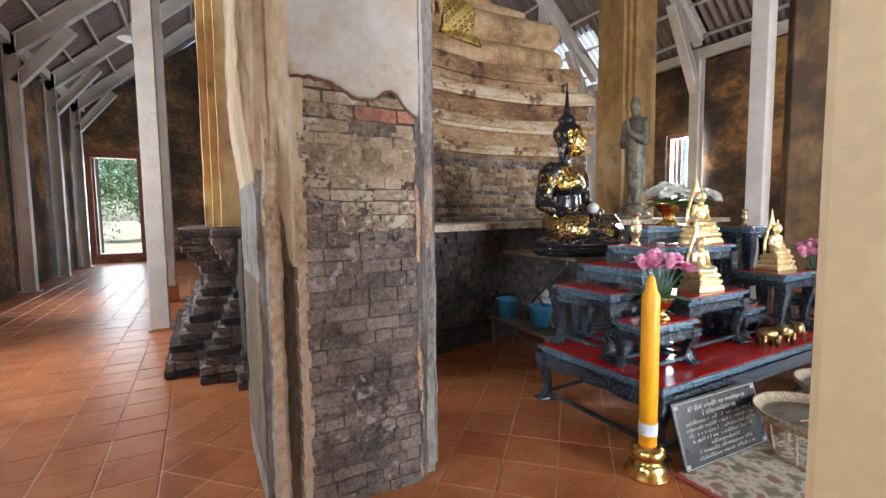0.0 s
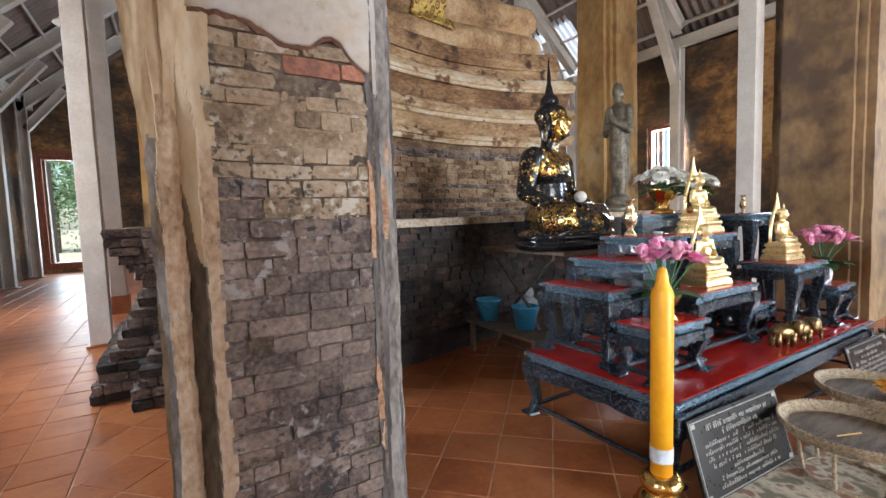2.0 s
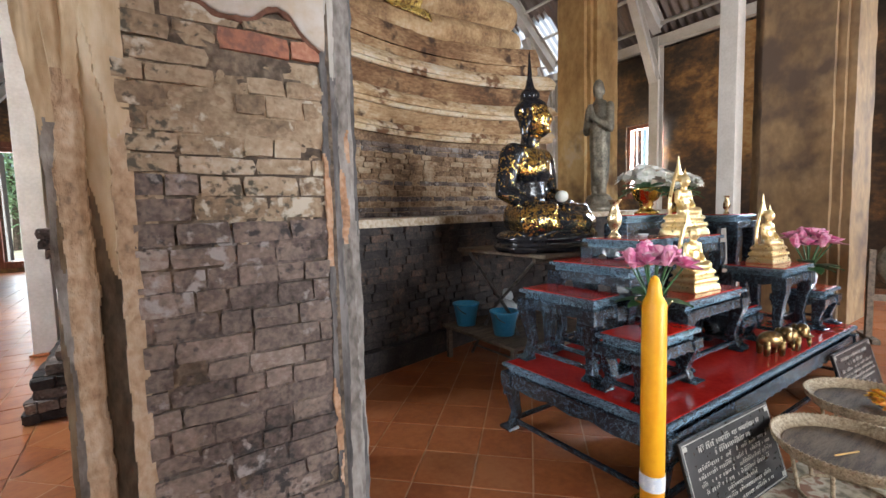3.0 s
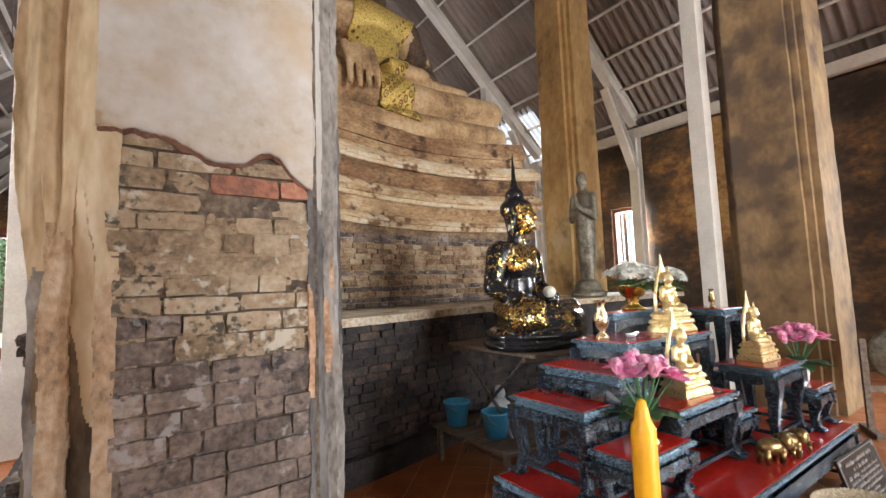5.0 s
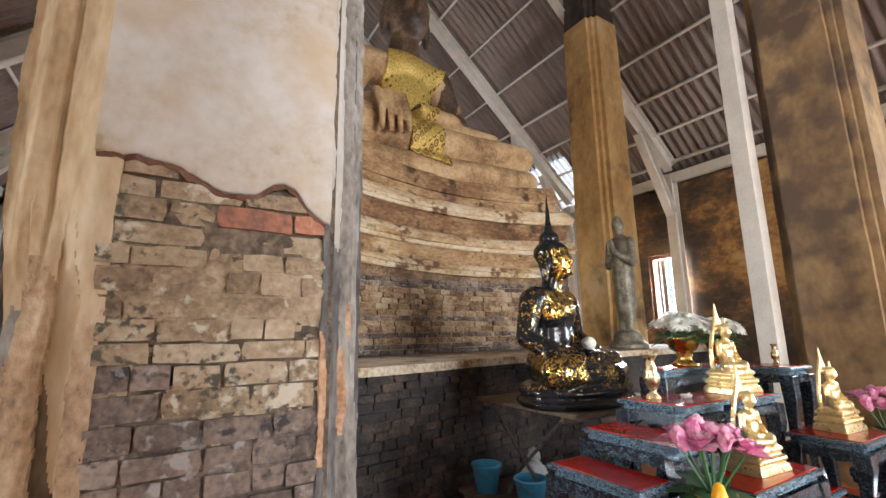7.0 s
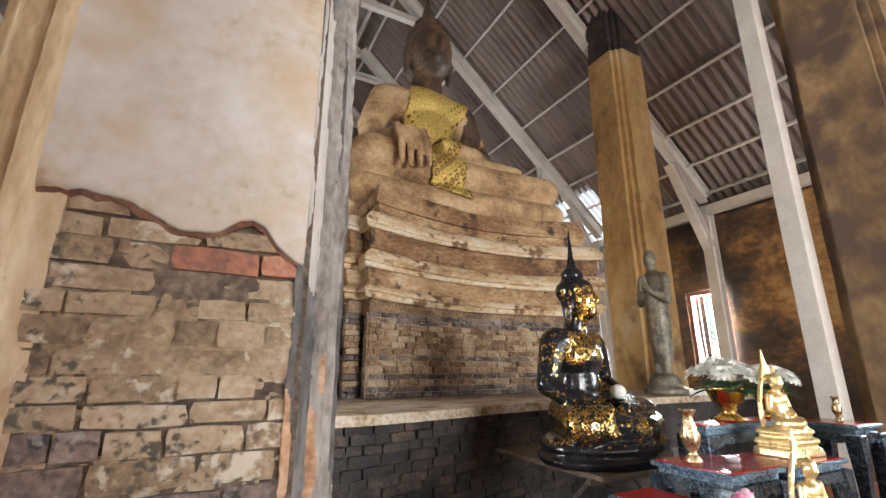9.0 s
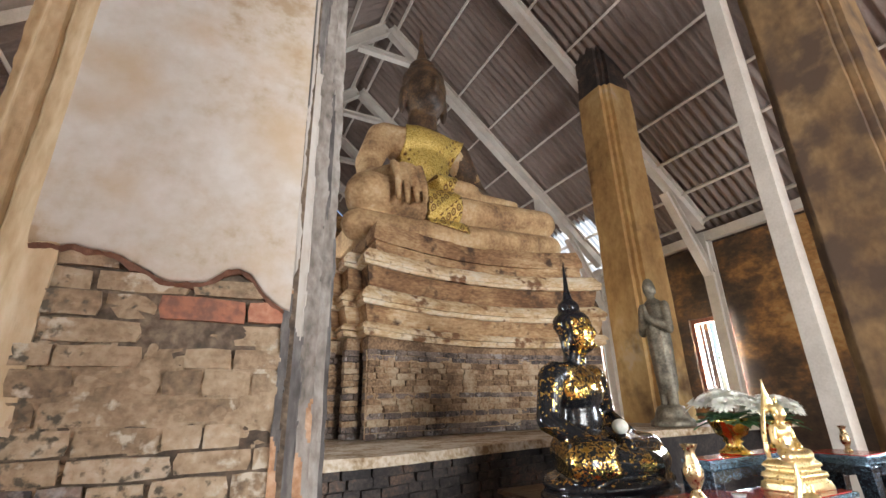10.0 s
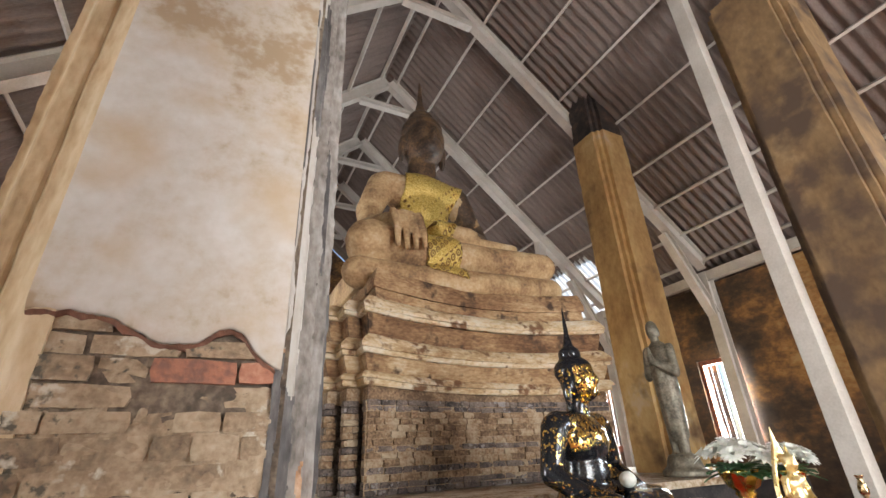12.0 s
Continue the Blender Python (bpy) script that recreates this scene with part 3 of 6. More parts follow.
FLOOR = tagged(link("floor", bm, M_GROUT), "terracotta-tiled floor with pale joints", "floor", kind="structure")


# ---- brick columns ----
def redented(w, step, n):
    """The outline of a square w across whose corners step in n times."""
    h = w / 2
    q = [(h - n * step, -h)]
    for i in range(n):
        q.append((h - (n - i) * step, -h + (i + 1) * step))
        q.append((h - (n - i - 1) * step, -h + (i + 1) * step))
    out = []
    for k in range(4):
        c, s = round(math.cos(k * math.pi / 2)), round(math.sin(k * math.pi / 2))
        out += [(c * x - s * y, s * x + c * y) for x, y in q]
    return out


def column(name, x, y, w, z0, z1, mat, taper=0.06, label="", seed=0.0):
    bm = bmesh.new()
    prof = redented(w, 0.075, 2)
    n = int((z1 - z0) / 0.12)
    rings = []
    for i in range(n + 1):
        z = z0 + (z1 - z0) * i / n
        k = 1 - taper * i / n
        ring = []
        for px, py in prof:
            q = Vector((px * k, py * k, z))
            e = 0.008 + 0.014 * max(0, noise.noise((z * 1.7 + seed, px * 3, py * 3)))
            q.x += wobble((px, py, z), e, 3.0, seed)
            q.y += wobble((px, py, z), e, 3.0, seed + 9)
            ring.append(bm.verts.new(q))
        rings.append(ring)
    for p, q in zip(rings, rings[1:]):
        for i in range(len(p)):
            j = (i + 1) % len(p)
            bm.faces.new((p[i], p[j], q[j], q[i]))
    bm.faces.new(list(reversed(rings[0])))
    bm.faces.new(rings[-1])
    ob = link(name, bm, mat)
    ob.location = (x, y, 0)
    return tagged(ob, label, "column", group="hall columns")


OCHRE_LABEL = "tall square column in stained ochre plaster with stepped corners"
column("column", 7.15, 2.54, 0.98, 0.0, 7.6, M_BROWN, 0.05, "tall square column in smoke-stained and shaded brown plaster with stepped corners", 2.0)
column("column", 7.08, 5.72, 0.86, 1.3, 7.3, M_OCHRE, 0.06, OCHRE_LABEL, 5.0)
column("column", 0.5, 5.7, 0.86, 1.3, 7.3, M_OCHRE, 0.06, OCHRE_LABEL, 8.0)
column("column", 0.62, -2.4, 0.92, 0.0, 7.5, M_OCHRE, 0.05, OCHRE_LABEL, 11.0)
column("column", 7.12, -2.4, 0.92, 0.0, 7.6, M_OCHRE, 0.05, OCHRE_LABEL, 12.0)
column("column_stump", 7.08, 5.72, 0.78, 7.3, 8.5, M_BRICK_DARK, 0.02, "soot-black broken brick top of the column", 6.0)


# ---- worn bricks: a few chamfered, uneven blocks shared by all ----
def brick_mesh(seed):
    rnd = random.Random(seed)
    bm = bmesh.new()
    bmesh.ops.create_cube(bm, size=1.0)
    bmesh.ops.subdivide_edges(bm, edges=list(bm.edges), cuts=1, use_grid_fill=True)
    for v in bm.verts:
        outer = sum(abs(c) > 0.4 for c in v.co)
        v.co *= (1.0, 1.0, 0.985, 0.95)[outer] * rnd.uniform(0.98, 1.01)
        v.co += Vector((rnd.uniform(-0.02, 0.02), rnd.uniform(-0.07, 0.05), rnd.uniform(-0.045, 0.045)))
    me = bpy.data.meshes.new("brick")
    bm.to_mesh(me)
    bm.free()
    return me


BRICKS = {}
M_BRICKBEIGE = material("lime_smeared_brick", [(0.1, (0.12, 0.085, 0.058)), (0.3, (0.23, 0.165, 0.108)), (0.48, (0.335, 0.25, 0.168)), (0.66, (0.42, 0.33, 0.235)), (0.86, (0.5, 0.43, 0.345))],
                        scale=5, rough=0.92, bump=0.8, bump_scale=50, vary=0.26, fine=0.36)
mottle(M_BRICKBEIGE, (0.09, 0.08, 0.06), 3.0, 42.0, 1.19, 0.06)
mottle(M_BRICKBEIGE, (0.5, 0.45, 0.37), 4.5, 26.0, 1.18, 0.05)
M_BRICKRED = material("bare_red_brick", [(0.25, (0.2, 0.1, 0.075)), (0.5, (0.36, 0.15, 0.095)), (0.75, (0.46, 0.24, 0.16))], scale=7, rough=0.9, bump=0.6, bump_scale=45, vary=0.2, fine=0.4)
M_BRICKSAND = material("sandy_brick", [(0.25, (0.14, 0.085, 0.05)), (0.5, (0.34, 0.22, 0.13)), (0.75, (0.5, 0.39, 0.27))], scale=4, rough=0.9, bump=0.6, bump_scale=35, vary=0.35, fine=0.4)
for key, mt in (("old", M_BRICK), ("dark", M_BRICK_DARK), ("beige", M_BRICKBEIGE), ("red", M_BRICKRED), ("sand", M_BRICKSAND)):
    BRICKS[key] = [brick_mesh(s) for s in range(12)]
    for me in BRICKS[key]:
        me.materials.append(mt)


def lay(rnd, parent, key, a, b, z0, z1, place, depth):
    """One course of bricks from a to b; place(s) gives x, y and the turn at s along it."""
    s = a - rnd.uniform(0, 0.1)
    while s < b:
        ln = rnd.choice((0.12, 0.15, 0.19, 0.22, 0.25))
        e = min(s + ln, b)
        st = max(s, a)
        if e - st > 0.03:
            x, y, turn = place((st + e) / 2)
            ob = new("brick", rnd.choice(BRICKS[key]))
            ob.parent = parent
            out = rnd.uniform(-0.012, 0.012)
            ob.matrix_basis = pose(x + out * math.sin(turn), y - out * math.cos(turn), (z0 + z1) / 2 + rnd.uniform(-0.004, 0.004), rnd.uniform(-2, 2), rnd.uniform(-1.5, 1.5), math.degrees(turn)) @ Matrix.Diagonal((e - st - 0.008, depth, z1 - z0 - 0.007, 1))
        s = e


# ---- the near column: bare brick below, plaster above a broken edge ----
near = thing("brick_column", "square column with bare eroded brick below broken white plaster", "column", (0, 0, 0), group="hall columns")


def plaster_edge(x):
    fall = 0.075 / (1 + math.exp(-(x - 0.6) / 0.035))
    rise = 0.055 * math.exp(-((x - 0.845) / 0.06) ** 2) - 0.5 * max(0, x - 0.88)
    return 2.06 - fall + rise + 0.012 * noise.noise((x * 14, 1.2, 0)) + 0.006 * noise.noise((x * 40, 4.2, 0))


def brick_start(z):
    """The bricks begin further in where the corner's render has widened below."""
    u = min(1, max(0, (2.06 - z) / 0.5))
    return 0.378 + 0.05 * u * u * (3 - 2 * u)


COL_TOP = 7.4
bm = bmesh.new()
box(bm, 0.4, 1.02, 2.0755, 2.95, 0.0, COL_TOP)
part("core", bm, M_DUSTY, near, "dusty joints between the bricks")
# plaster panel with its own thickness and broken lower edge
bm = bmesh.new()
nx, nz = 60, 60
grid = {}
for i in range(nx + 1):
    x = 0.372 + 0.626 * i / nx
    for j in range(nz + 1):
        z = plaster_edge(x) + (COL_TOP - plaster_edge(x)) * (j / nz) ** 1.6
        taper = 1 - 0.018 * max(0, z - 2)
        xx = 0.7 + (x - 0.7) * taper
        lip = 0.012 * math.exp(-(j / 1.2) ** 2)
        y = 2.045 + 0.014 * noise.noise((x * 2.4, z * 1.8, 0.4)) + 0.004 * noise.noise((x * 11, z * 9, 2)) + lip
        grid[i, j, 0] = bm.verts.new((xx, y, z))
        grid[i, j, 1] = bm.verts.new((xx, 2.085, z + 0.015))
for i in range(nx):
    for j in range(nz):
        bm.faces.new((grid[i, j, 0], grid[i + 1, j, 0], grid[i + 1, j + 1, 0], grid[i, j + 1, 0]))
    bm.faces.new((grid[i, 0, 1], grid[i + 1, 0, 1], grid[i + 1, 0, 0], grid[i, 0, 0]))
bmesh.ops.recalc_face_normals(bm, faces=bm.faces)
part("plaster", bm, M_PLASTER, near, "white plaster with a broken lower edge", smooth=True)
bm = bmesh.new()
prev = None
for i in range(121):
    x = 0.376 + 0.606 * i / 120
    z = plaster_edge(x) - 0.008 + 0.004 * noise.noise((x * 30, 8, 1))
    t = 0.006 + 0.006 * noise.noise((x * 18, 3, 1)) + 0.003 * noise.noise((x * 60, 3, 1))
    cur = [bm.verts.new(p) for p in ((x, 2.05, z + t), (x, 2.06, z - t), (x, 2.085, z - t), (x, 2.085, z + t))]
    if prev:
        for k in range(4):
            m = (k + 1) % 4
            bm.faces.new((prev[k], prev[m], cur[m], cur[k]))
    prev = cur
bmesh.ops.recalc_face_normals(bm, faces=bm.faces)
M_SCAR = material("brown_render_scar", [(0.3, (0.1, 0.045, 0.03)), (0.7, (0.22, 0.11, 0.075))], scale=9, rough=0.9, bump=0.5)
part("broken_edge", bm, M_SCAR, near, "brown broken edge of the plaster")


def smear(name, x0, x1, z0, z1, y_of, step, amp, bias, mat, parent, label, seed=0.0):
    """Lime and eroded mortar that stands before the bricks in patches."""
    nx, nz = int((x1 - x0) / step), int((z1 - z0) / step)
    vs, fs = [], []
    for i in range(nx + 1):
        for j in range(nz + 1):
            x, z = x0 + (x1 - x0) * i / nx, z0 + (z1 - z0) * j / nz
            h = noise.noise((x * 4.5 + seed, 0, z * 5)) + 0.6 * noise.noise((x * 12 + seed, 3, z * 15)) + 0.4 * noise.noise((x * 35, seed, z * 40))
            edge = min(z - z0, z1 - z)
            vs.append((x, y_of(x) + bias - amp * h + 0.02 * max(0, 1 - edge / 0.12), z))
    for i in range(nx):
        for j in range(nz):
            k = i * (nz + 1) + j
            fs.append((k, k + nz + 1, k + nz + 2, k + 1))
    me = bpy.data.meshes.new(name)
    me.from_pydata(vs, [], fs)
    me.materials.append(mat)
    ob = new(name, me)
    ob.parent = parent
    ob["label"] = label
    return ob


smear("lime_smear", 0.4, 0.985, 1.22, 1.98, lambda x: 2.062, 0.007, 0.014, 0.0138, M_BRICKBEIGE, near, "patches of old lime and moss over the bricks", 1.0)
smear("mortar_smear", 0.42, 0.985, 0.0, 1.42, lambda x: 2.062, 0.007, 0.012, 0.0118, M_BRICK, near, "grey eroded mortar over the bricks", 5.0)


def ramp01(u):
    u = min(1, max(0, u))
    return u * u * (3 - 2 * u)


def wander(z, seed, big=0.008, small=0.005):
    return big * noise.noise((seed, z * 4.5, 0.3)) + small * noise.noise((seed, z * 15, 0.9)) + 0.35 * small * noise.noise((seed, z * 45, 0.4))


def corner(name, x0, x1, shape, mats, label, eaten=0.0, back=2.95):
    """A worn, stepped corner of render: shape(x, z) gives the depth and the layer that shows."""
    zs = [0.012 * i for i in range(251)] + [3.0 + 0.1 * i for i in range(1, 45)]
    nx = int((x1 - x0) / 0.0045)
    vs, kinds, fs, idx = [], [], [], []
    for z in zs:
        lean = 1 - 0.018 * max(0, z - 2)
        for i in range(-1, nx + 2):
            left = x0 + eaten * ramp01((2.15 - z) / 0.7)
            x = left + (x1 - left) * min(nx, max(0, i)) / nx
            y, k = shape(x, z)
            edge = wander(z, 31 + x0, 0.006, 0.006) if i in (-1, 0, nx, nx + 1) else 0
            y += 0.0025 * noise.noise((x * 60, z * 40, 2)) + 0.004 * noise.noise((x * 14, z * 9, 6))
            vs.append((0.7 + (x + edge - 0.7) * lean, back if i in (-1, nx + 1) else y, z))
            kinds.append(k)
    w = nx + 3
    for j in range(len(zs) - 1):
        for i in range(w - 1):
            k = j * w + i
            fs.append((k, k + 1, k + w + 1, k + w))
            idx.append(kinds[k])
    me = bpy.data.meshes.new(name)
    me.from_pydata(vs, [], fs)
    for m in mats:
        me.materials.append(m)
    me.polygons.foreach_set("material_index", idx)
    ob = new(name, me)
    ob.parent = near
    ob["label"] = label
    return ob


# Dark brown layer that fills the recess and patches of the outer edge.
M_DARKRENDER = material("dark_brown_render", [(0.25, (0.07, 0.053, 0.038)), (0.5, (0.15, 0.11, 0.075)), (0.75, (0.26, 0.19, 0.12))], scale=7, rough=0.92, bump=0.6, bump_scale=40, fine=0.36, stretch=(1, 1, 0.35))
M_WARM = material("faded_ochre_render", [(0.2, (0.26, 0.17, 0.09)), (0.4, (0.42, 0.3, 0.175)), (0.58, (0.52, 0.4, 0.26)), (0.78, (0.6, 0.5, 0.37))], scale=3.2, rough=0.88, bump=0.35, bump_scale=30, fine=0.3, stretch=(1, 1, 0.35))
M_BARE = material("bare_orange_render", [(0.25, (0.22, 0.12, 0.07)), (0.5, (0.42, 0.24, 0.14)), (0.75, (0.54, 0.38, 0.27))], scale=8, rough=0.9, bump=0.6, bump_scale=45, fine=0.36)


def west_corner(x, z):
    bs = brick_start(z) + wander(z, 4.0, 0.006, 0.005)
    full = ramp01((z - 1.62 - 0.2 * noise.noise((x * 6, 2, 1))) / 0.35)
    a, b, c = 0.262 + wander(z, 1.0, 0.012, 0.006), 0.327 + wander(z, 2.0), bs - 0.046 + wander(z, 3.0, 0.004, 0.004)
    rough = 0.018 * noise.noise((x * 20, z * 14, 3))
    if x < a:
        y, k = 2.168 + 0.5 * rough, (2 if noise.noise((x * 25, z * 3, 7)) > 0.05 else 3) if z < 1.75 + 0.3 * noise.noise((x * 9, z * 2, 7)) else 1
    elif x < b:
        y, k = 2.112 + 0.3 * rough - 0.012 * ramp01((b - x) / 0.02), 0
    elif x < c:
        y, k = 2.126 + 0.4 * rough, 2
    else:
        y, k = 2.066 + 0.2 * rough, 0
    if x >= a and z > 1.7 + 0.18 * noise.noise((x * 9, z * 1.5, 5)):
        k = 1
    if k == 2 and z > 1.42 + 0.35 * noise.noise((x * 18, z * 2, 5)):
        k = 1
    crease = 0.012 * math.exp(-((x - 0.292 - wander(z, 2.0, 0.006, 0.002)) / 0.006) ** 2)
    flat = (2.112 - 0.052 * ramp01((x - 0.3) / 0.09) if x > 0.24 else 2.168 - 0.056 * ramp01((x - 0.2) / 0.04)) + crease
    return y + (flat - y) * full, k


def east_corner(x, z):
    up = ramp01((z - 1.95 - 0.08 * noise.noise((x * 9, z * 2, 3))) / 0.2)
    a, b, c = 1.004 + wander(z, 11.0, 0.006, 0.004), 1.052 + wander(z, 12.0, 0.006, 0.004), 1.098 + wander(z, 13.0, 0.006, 0.005)
    patch = noise.noise((x * 8, z * 2.6, 9)) + 0.5 * noise.noise((x * 20, z * 9, 1))
    if x < a:
        y, k = 2.06 + 0.005 * noise.noise((x * 30, z * 20, 3)), 1 if patch > 0.1 else 2
    elif x < b:
        y, k = 2.066 + 0.022 * (1 - up) + 0.006 * up + 0.02 * ramp01((x - a) / 0.045), 4 if z > 1.9 + 0.1 * patch else 2
    elif x < c:
        y, k = 2.11 + 0.01 * noise.noise((x * 20, z * 12, 4)), 1 if patch > 0.12 and 1.25 < z < 1.68 else 3
    else:
        y, k = 2.185 + 0.01 * noise.noise((x * 20, z * 12, 8)), 3
    if k == 1 and z > 1.99:
        k = 4
    if k in (3, 4) and noise.noise((x * 30, z * 1.1, 4)) > 0.28 and x > 1.02:
        k = 2
    return y, k


corner("west_corner_render", 0.18, 0.432, west_corner, (M_PINKEDGE, M_WARM, M_DARKRENDER, M_GREYEDGE), "stepped corner of worn ochre and pinkish render", 0.05)
corner("east_corner_render", 0.982, 1.154, east_corner, (M_PINKEDGE, M_BARE, M_GREYDARK, M_GREYEDGE, M_LIMEGREY), "stepped corner of grey cement and lime with dark streaks")


# ---- platform under the great statue ----
def front_y(x):
    u = min(1, max(0, (x - 1.6) / 2.4))
    return 3.93 + 0.42 * u * u * (3 - 2 * u)


plat = thing("brick_platform", "dark old brick platform with a limewashed ledge", "platform")
bm = bmesh.new()
xs = [0.3 + 7.7 * i / 40 for i in range(41)]
for z0, z1, off in ((0.0, 0.2, -0.06), (0.2, 1.24, 0.06)):
    lo = [bm.verts.new((x, front_y(x) + off, z0)) for x in xs] + [bm.verts.new((8.0, 9.3, z0)), bm.verts.new((0.3, 9.3, z0))]
    hi = [bm.verts.new((v.co.x, v.co.y, z1)) for v in lo]
    bm.faces.new(lo)
    bm.faces.new(hi)
    for i in range(len(lo)):
        j = (i + 1) % len(lo)
        bm.faces.new((lo[i], lo[j], hi[j], hi[i]))
bmesh.ops.recalc_face_normals(bm, faces=bm.faces)
part("core", bm, M_BRICK_DARK, plat, "dark joints")
bm = bmesh.new()
lo = []
for i in range(121):
    x = 0.9 + 7.2 * i / 120
    lo.append((x, front_y(x) - 0.03 + 0.014 * noise.noise((x * 7, 0, 0)) + 0.01 * noise.noise((x * 23, 0, 0))))
lo += [(8.1, 9.35), (0.9, 9.35)]
a = [bm.verts.new((x, y, 1.255)) for x, y in lo]
b = [bm.verts.new((x, y + (0.01 if i < 121 else 0), 1.325 + 0.008 * noise.noise((x * 6, 5, 0)))) for i, (x, y) in enumerate(lo)]
bm.faces.new(a)
bm.faces.new(b)
for i in range(len(a)):
    j = (i + 1) % len(a)
    bm.faces.new((a[i], a[j], b[j], b[i]))
bmesh.ops.recalc_face_normals(bm, faces=bm.faces)
part("ledge", bm, M_LEDGE, plat, "worn limewashed ledge")

# ---- stepped brick foot at the platform's west end ----
foot = thing("brick_plinth", "moulded brick plinth at the end of the platform", "plinth")
PROFILE = [0.20, 0.19, 0.15, 0.15, 0.08, 0.03, 0.0, -0.04, -0.07, -0.12, -0.16, -0.17, -0.12, -0.08, -0.02, 0.03, 0.06, 0.06]
PLINTH_STEPS = [(0.42, 4.12), (0.15, 4.42), (-0.12, 4.72)]  # its corner steps back twice
for i, o in enumerate(PROFILE):
    bm = bmesh.new()
    for k, (cx, cy) in enumerate(PLINTH_STEPS):
        box(bm, cx - o + 0.06, 1.0, cy - o + 0.06, 7.4 - 0.004 * k, i * 1.33 / 18, (i + 1) * 1.33 / 18)
    part("course_core", bm, M_MORTAR, foot)


M_DARKHEAD = material("soot_darkened_statue", [(0.25, (0.03, 0.02, 0.016)), (0.5, (0.09, 0.055, 0.035)), (0.8, (0.2, 0.12, 0.06))], scale=3, rough=0.5, bump=0.25, bump_scale=24)

# ---- great seated statue and its lotus throne ----
throne = thing("brick_throne", "boat-shaped stepped throne of limewashed and sooty brick", "throne")


def tier(name, x0, x1, yf, yb, z0, z1, mat, sag=0.07, low=0.012, high=0.018, label=""):
    """A course with a hollow front that sags in the middle."""
    bm = bmesh.new()
    n = 48
    rows_v = []
    for zz, lip in ((z0, low), (z0 + 0.3 * (z1 - z0), 0.6 * low * (low > 0.02)), (z1 - 0.2 * (z1 - z0), 0.6 * high * (high > 0.02)), (z1, high)):
        ring = []
        for i in range(n + 1):
            u = -1 + 2 * i / n
            x = (x0 + x1) / 2 + u * ((x1 - x0) / 2 - lip)
            y = yf + lip + 0.2 * (1 - u * u) + 0.012 * noise.noise((x * 5, zz * 9, 1)) + 0.012 * noise.noise((x * 17, zz * 15, 7))
            ring.append(bm.verts.new((x, y, zz - sag * (1 - u * u) + 0.006 * noise.noise((x * 9, zz * 3, 4)))))
        for q in range(6):
            y = yf + 0.02 + (yb - yf) * (q + 1) / 6
            ring.append(bm.verts.new((x1 - lip + 0.015 * noise.noise((y * 5, zz * 9, 2)), y, zz)))
        for q in range(6):
            y = yb - (yb - yf) * q / 6
            ring.append(bm.verts.new((x0 + lip + 0.015 * noise.noise((y * 5, zz * 9, 3)), y, zz)))
        rows_v.append(ring)
    for p, q in zip(rows_v, rows_v[1:]):
        for i in range(len(p)):
            j = (i + 1) % len(p)
            bm.faces.new((p[i], p[j], q[j], q[i]))
    bm.faces.new(rows_v[-1])
    bm.faces.new(list(reversed(rows_v[0])))
    bmesh.ops.recalc_face_normals(bm, faces=bm.faces)
    return part(name, bm, mat, throne, label)


LEVELS = [  # z0, z1, outset, material, inset at the foot and at the head
    (2.24, 2.4, 0.0, M_BRICKSAND, 0.01, 0.01), (2.4, 2.47, 0.07, M_CREAM, 0.01, 0.0), (2.47, 2.55, 0.1, M_CREAM, 0.0, 0.05),
    (2.55, 2.74, 0.06, M_SAND, 0.05, 0.0), (2.74, 2.8, 0.1, M_CREAM, 0.01, 0.0), (2.8, 2.96, 0.12, M_CREAM, 0.0, 0.1),
    (2.96, 3.2, 0.04, M_SAND, 0.04, 0.0), (3.2, 3.25, 0.1, M_CREAM, 0.01, 0.0), (3.25, 3.41, 0.11, M_CREAM, 0.0, 0.09),
    (3.41, 3.54, -0.03, M_SAND, 0.0, 0.0), (3.54, 3.8, 0.0, M_SAND, 0.0, 0.05)]
for z0, z1, o, mt, low, high in LEVELS:
    wide = 0.0 if z1 < 3.45 else -0.12
    tier("course", 2.3 - o - wide * 0.3, 5.72 + o + wide, 5.42 - o, 8.3, z0, z1 - 0.004, mt, 0.07, low, high)
    if z1 < 3.45:
        tier("corner_course", 2.13 - o, 5.86 + o, 5.66 - o, 8.4, z0 + 0.002, z1 - 0.006, mt, 0.0, low, high)
        tier("corner_course", 1.98 - o, 6.0 + o, 5.92 - o, 8.5, z0 + 0.001, z1 - 0.008, mt, 0.0, low, high)
for a, b, c in ((2.3, 5.72, 5.42), (2.13, 5.86, 5.66), (1.98, 6.0, 5.92)):
    tier("core", a + 0.05, b - 0.05, c + 0.05, 8.4, 1.33, 2.24, M_MORTAR, 0.0, label="dark joints")

bm = bmesh.new()
# legs
limb(bm, [(2.45, 6.1, 4.45, 0.33), (3.3, 6.0, 4.33, 0.28), (4.3, 6.0, 4.36, 0.25), (5.42, 6.05, 4.44, 0.24)])
limb(bm, [(5.2, 6.2, 4.28, 0.26), (4.4, 6.5, 4.35, 0.4), (3.7, 6.8, 4.5, 0.5)])
limb(bm, [(2.5, 6.2, 4.42, 0.34), (3.1, 6.55, 4.45, 0.42), (3.6, 6.8, 4.55, 0.48)])
limb(bm, [(3.6, 6.1, 4.6, 0.14), (4.4, 6.15, 4.72, 0.12), (5.0, 6.2, 4.78, 0.08)])
limb(bm, [(2.28, 5.98, 3.92, 0.22), (3.0, 5.85, 3.84, 0.22), (4.0, 5.8, 3.86, 0.22), (5.45, 5.95, 4.0, 0.2)])
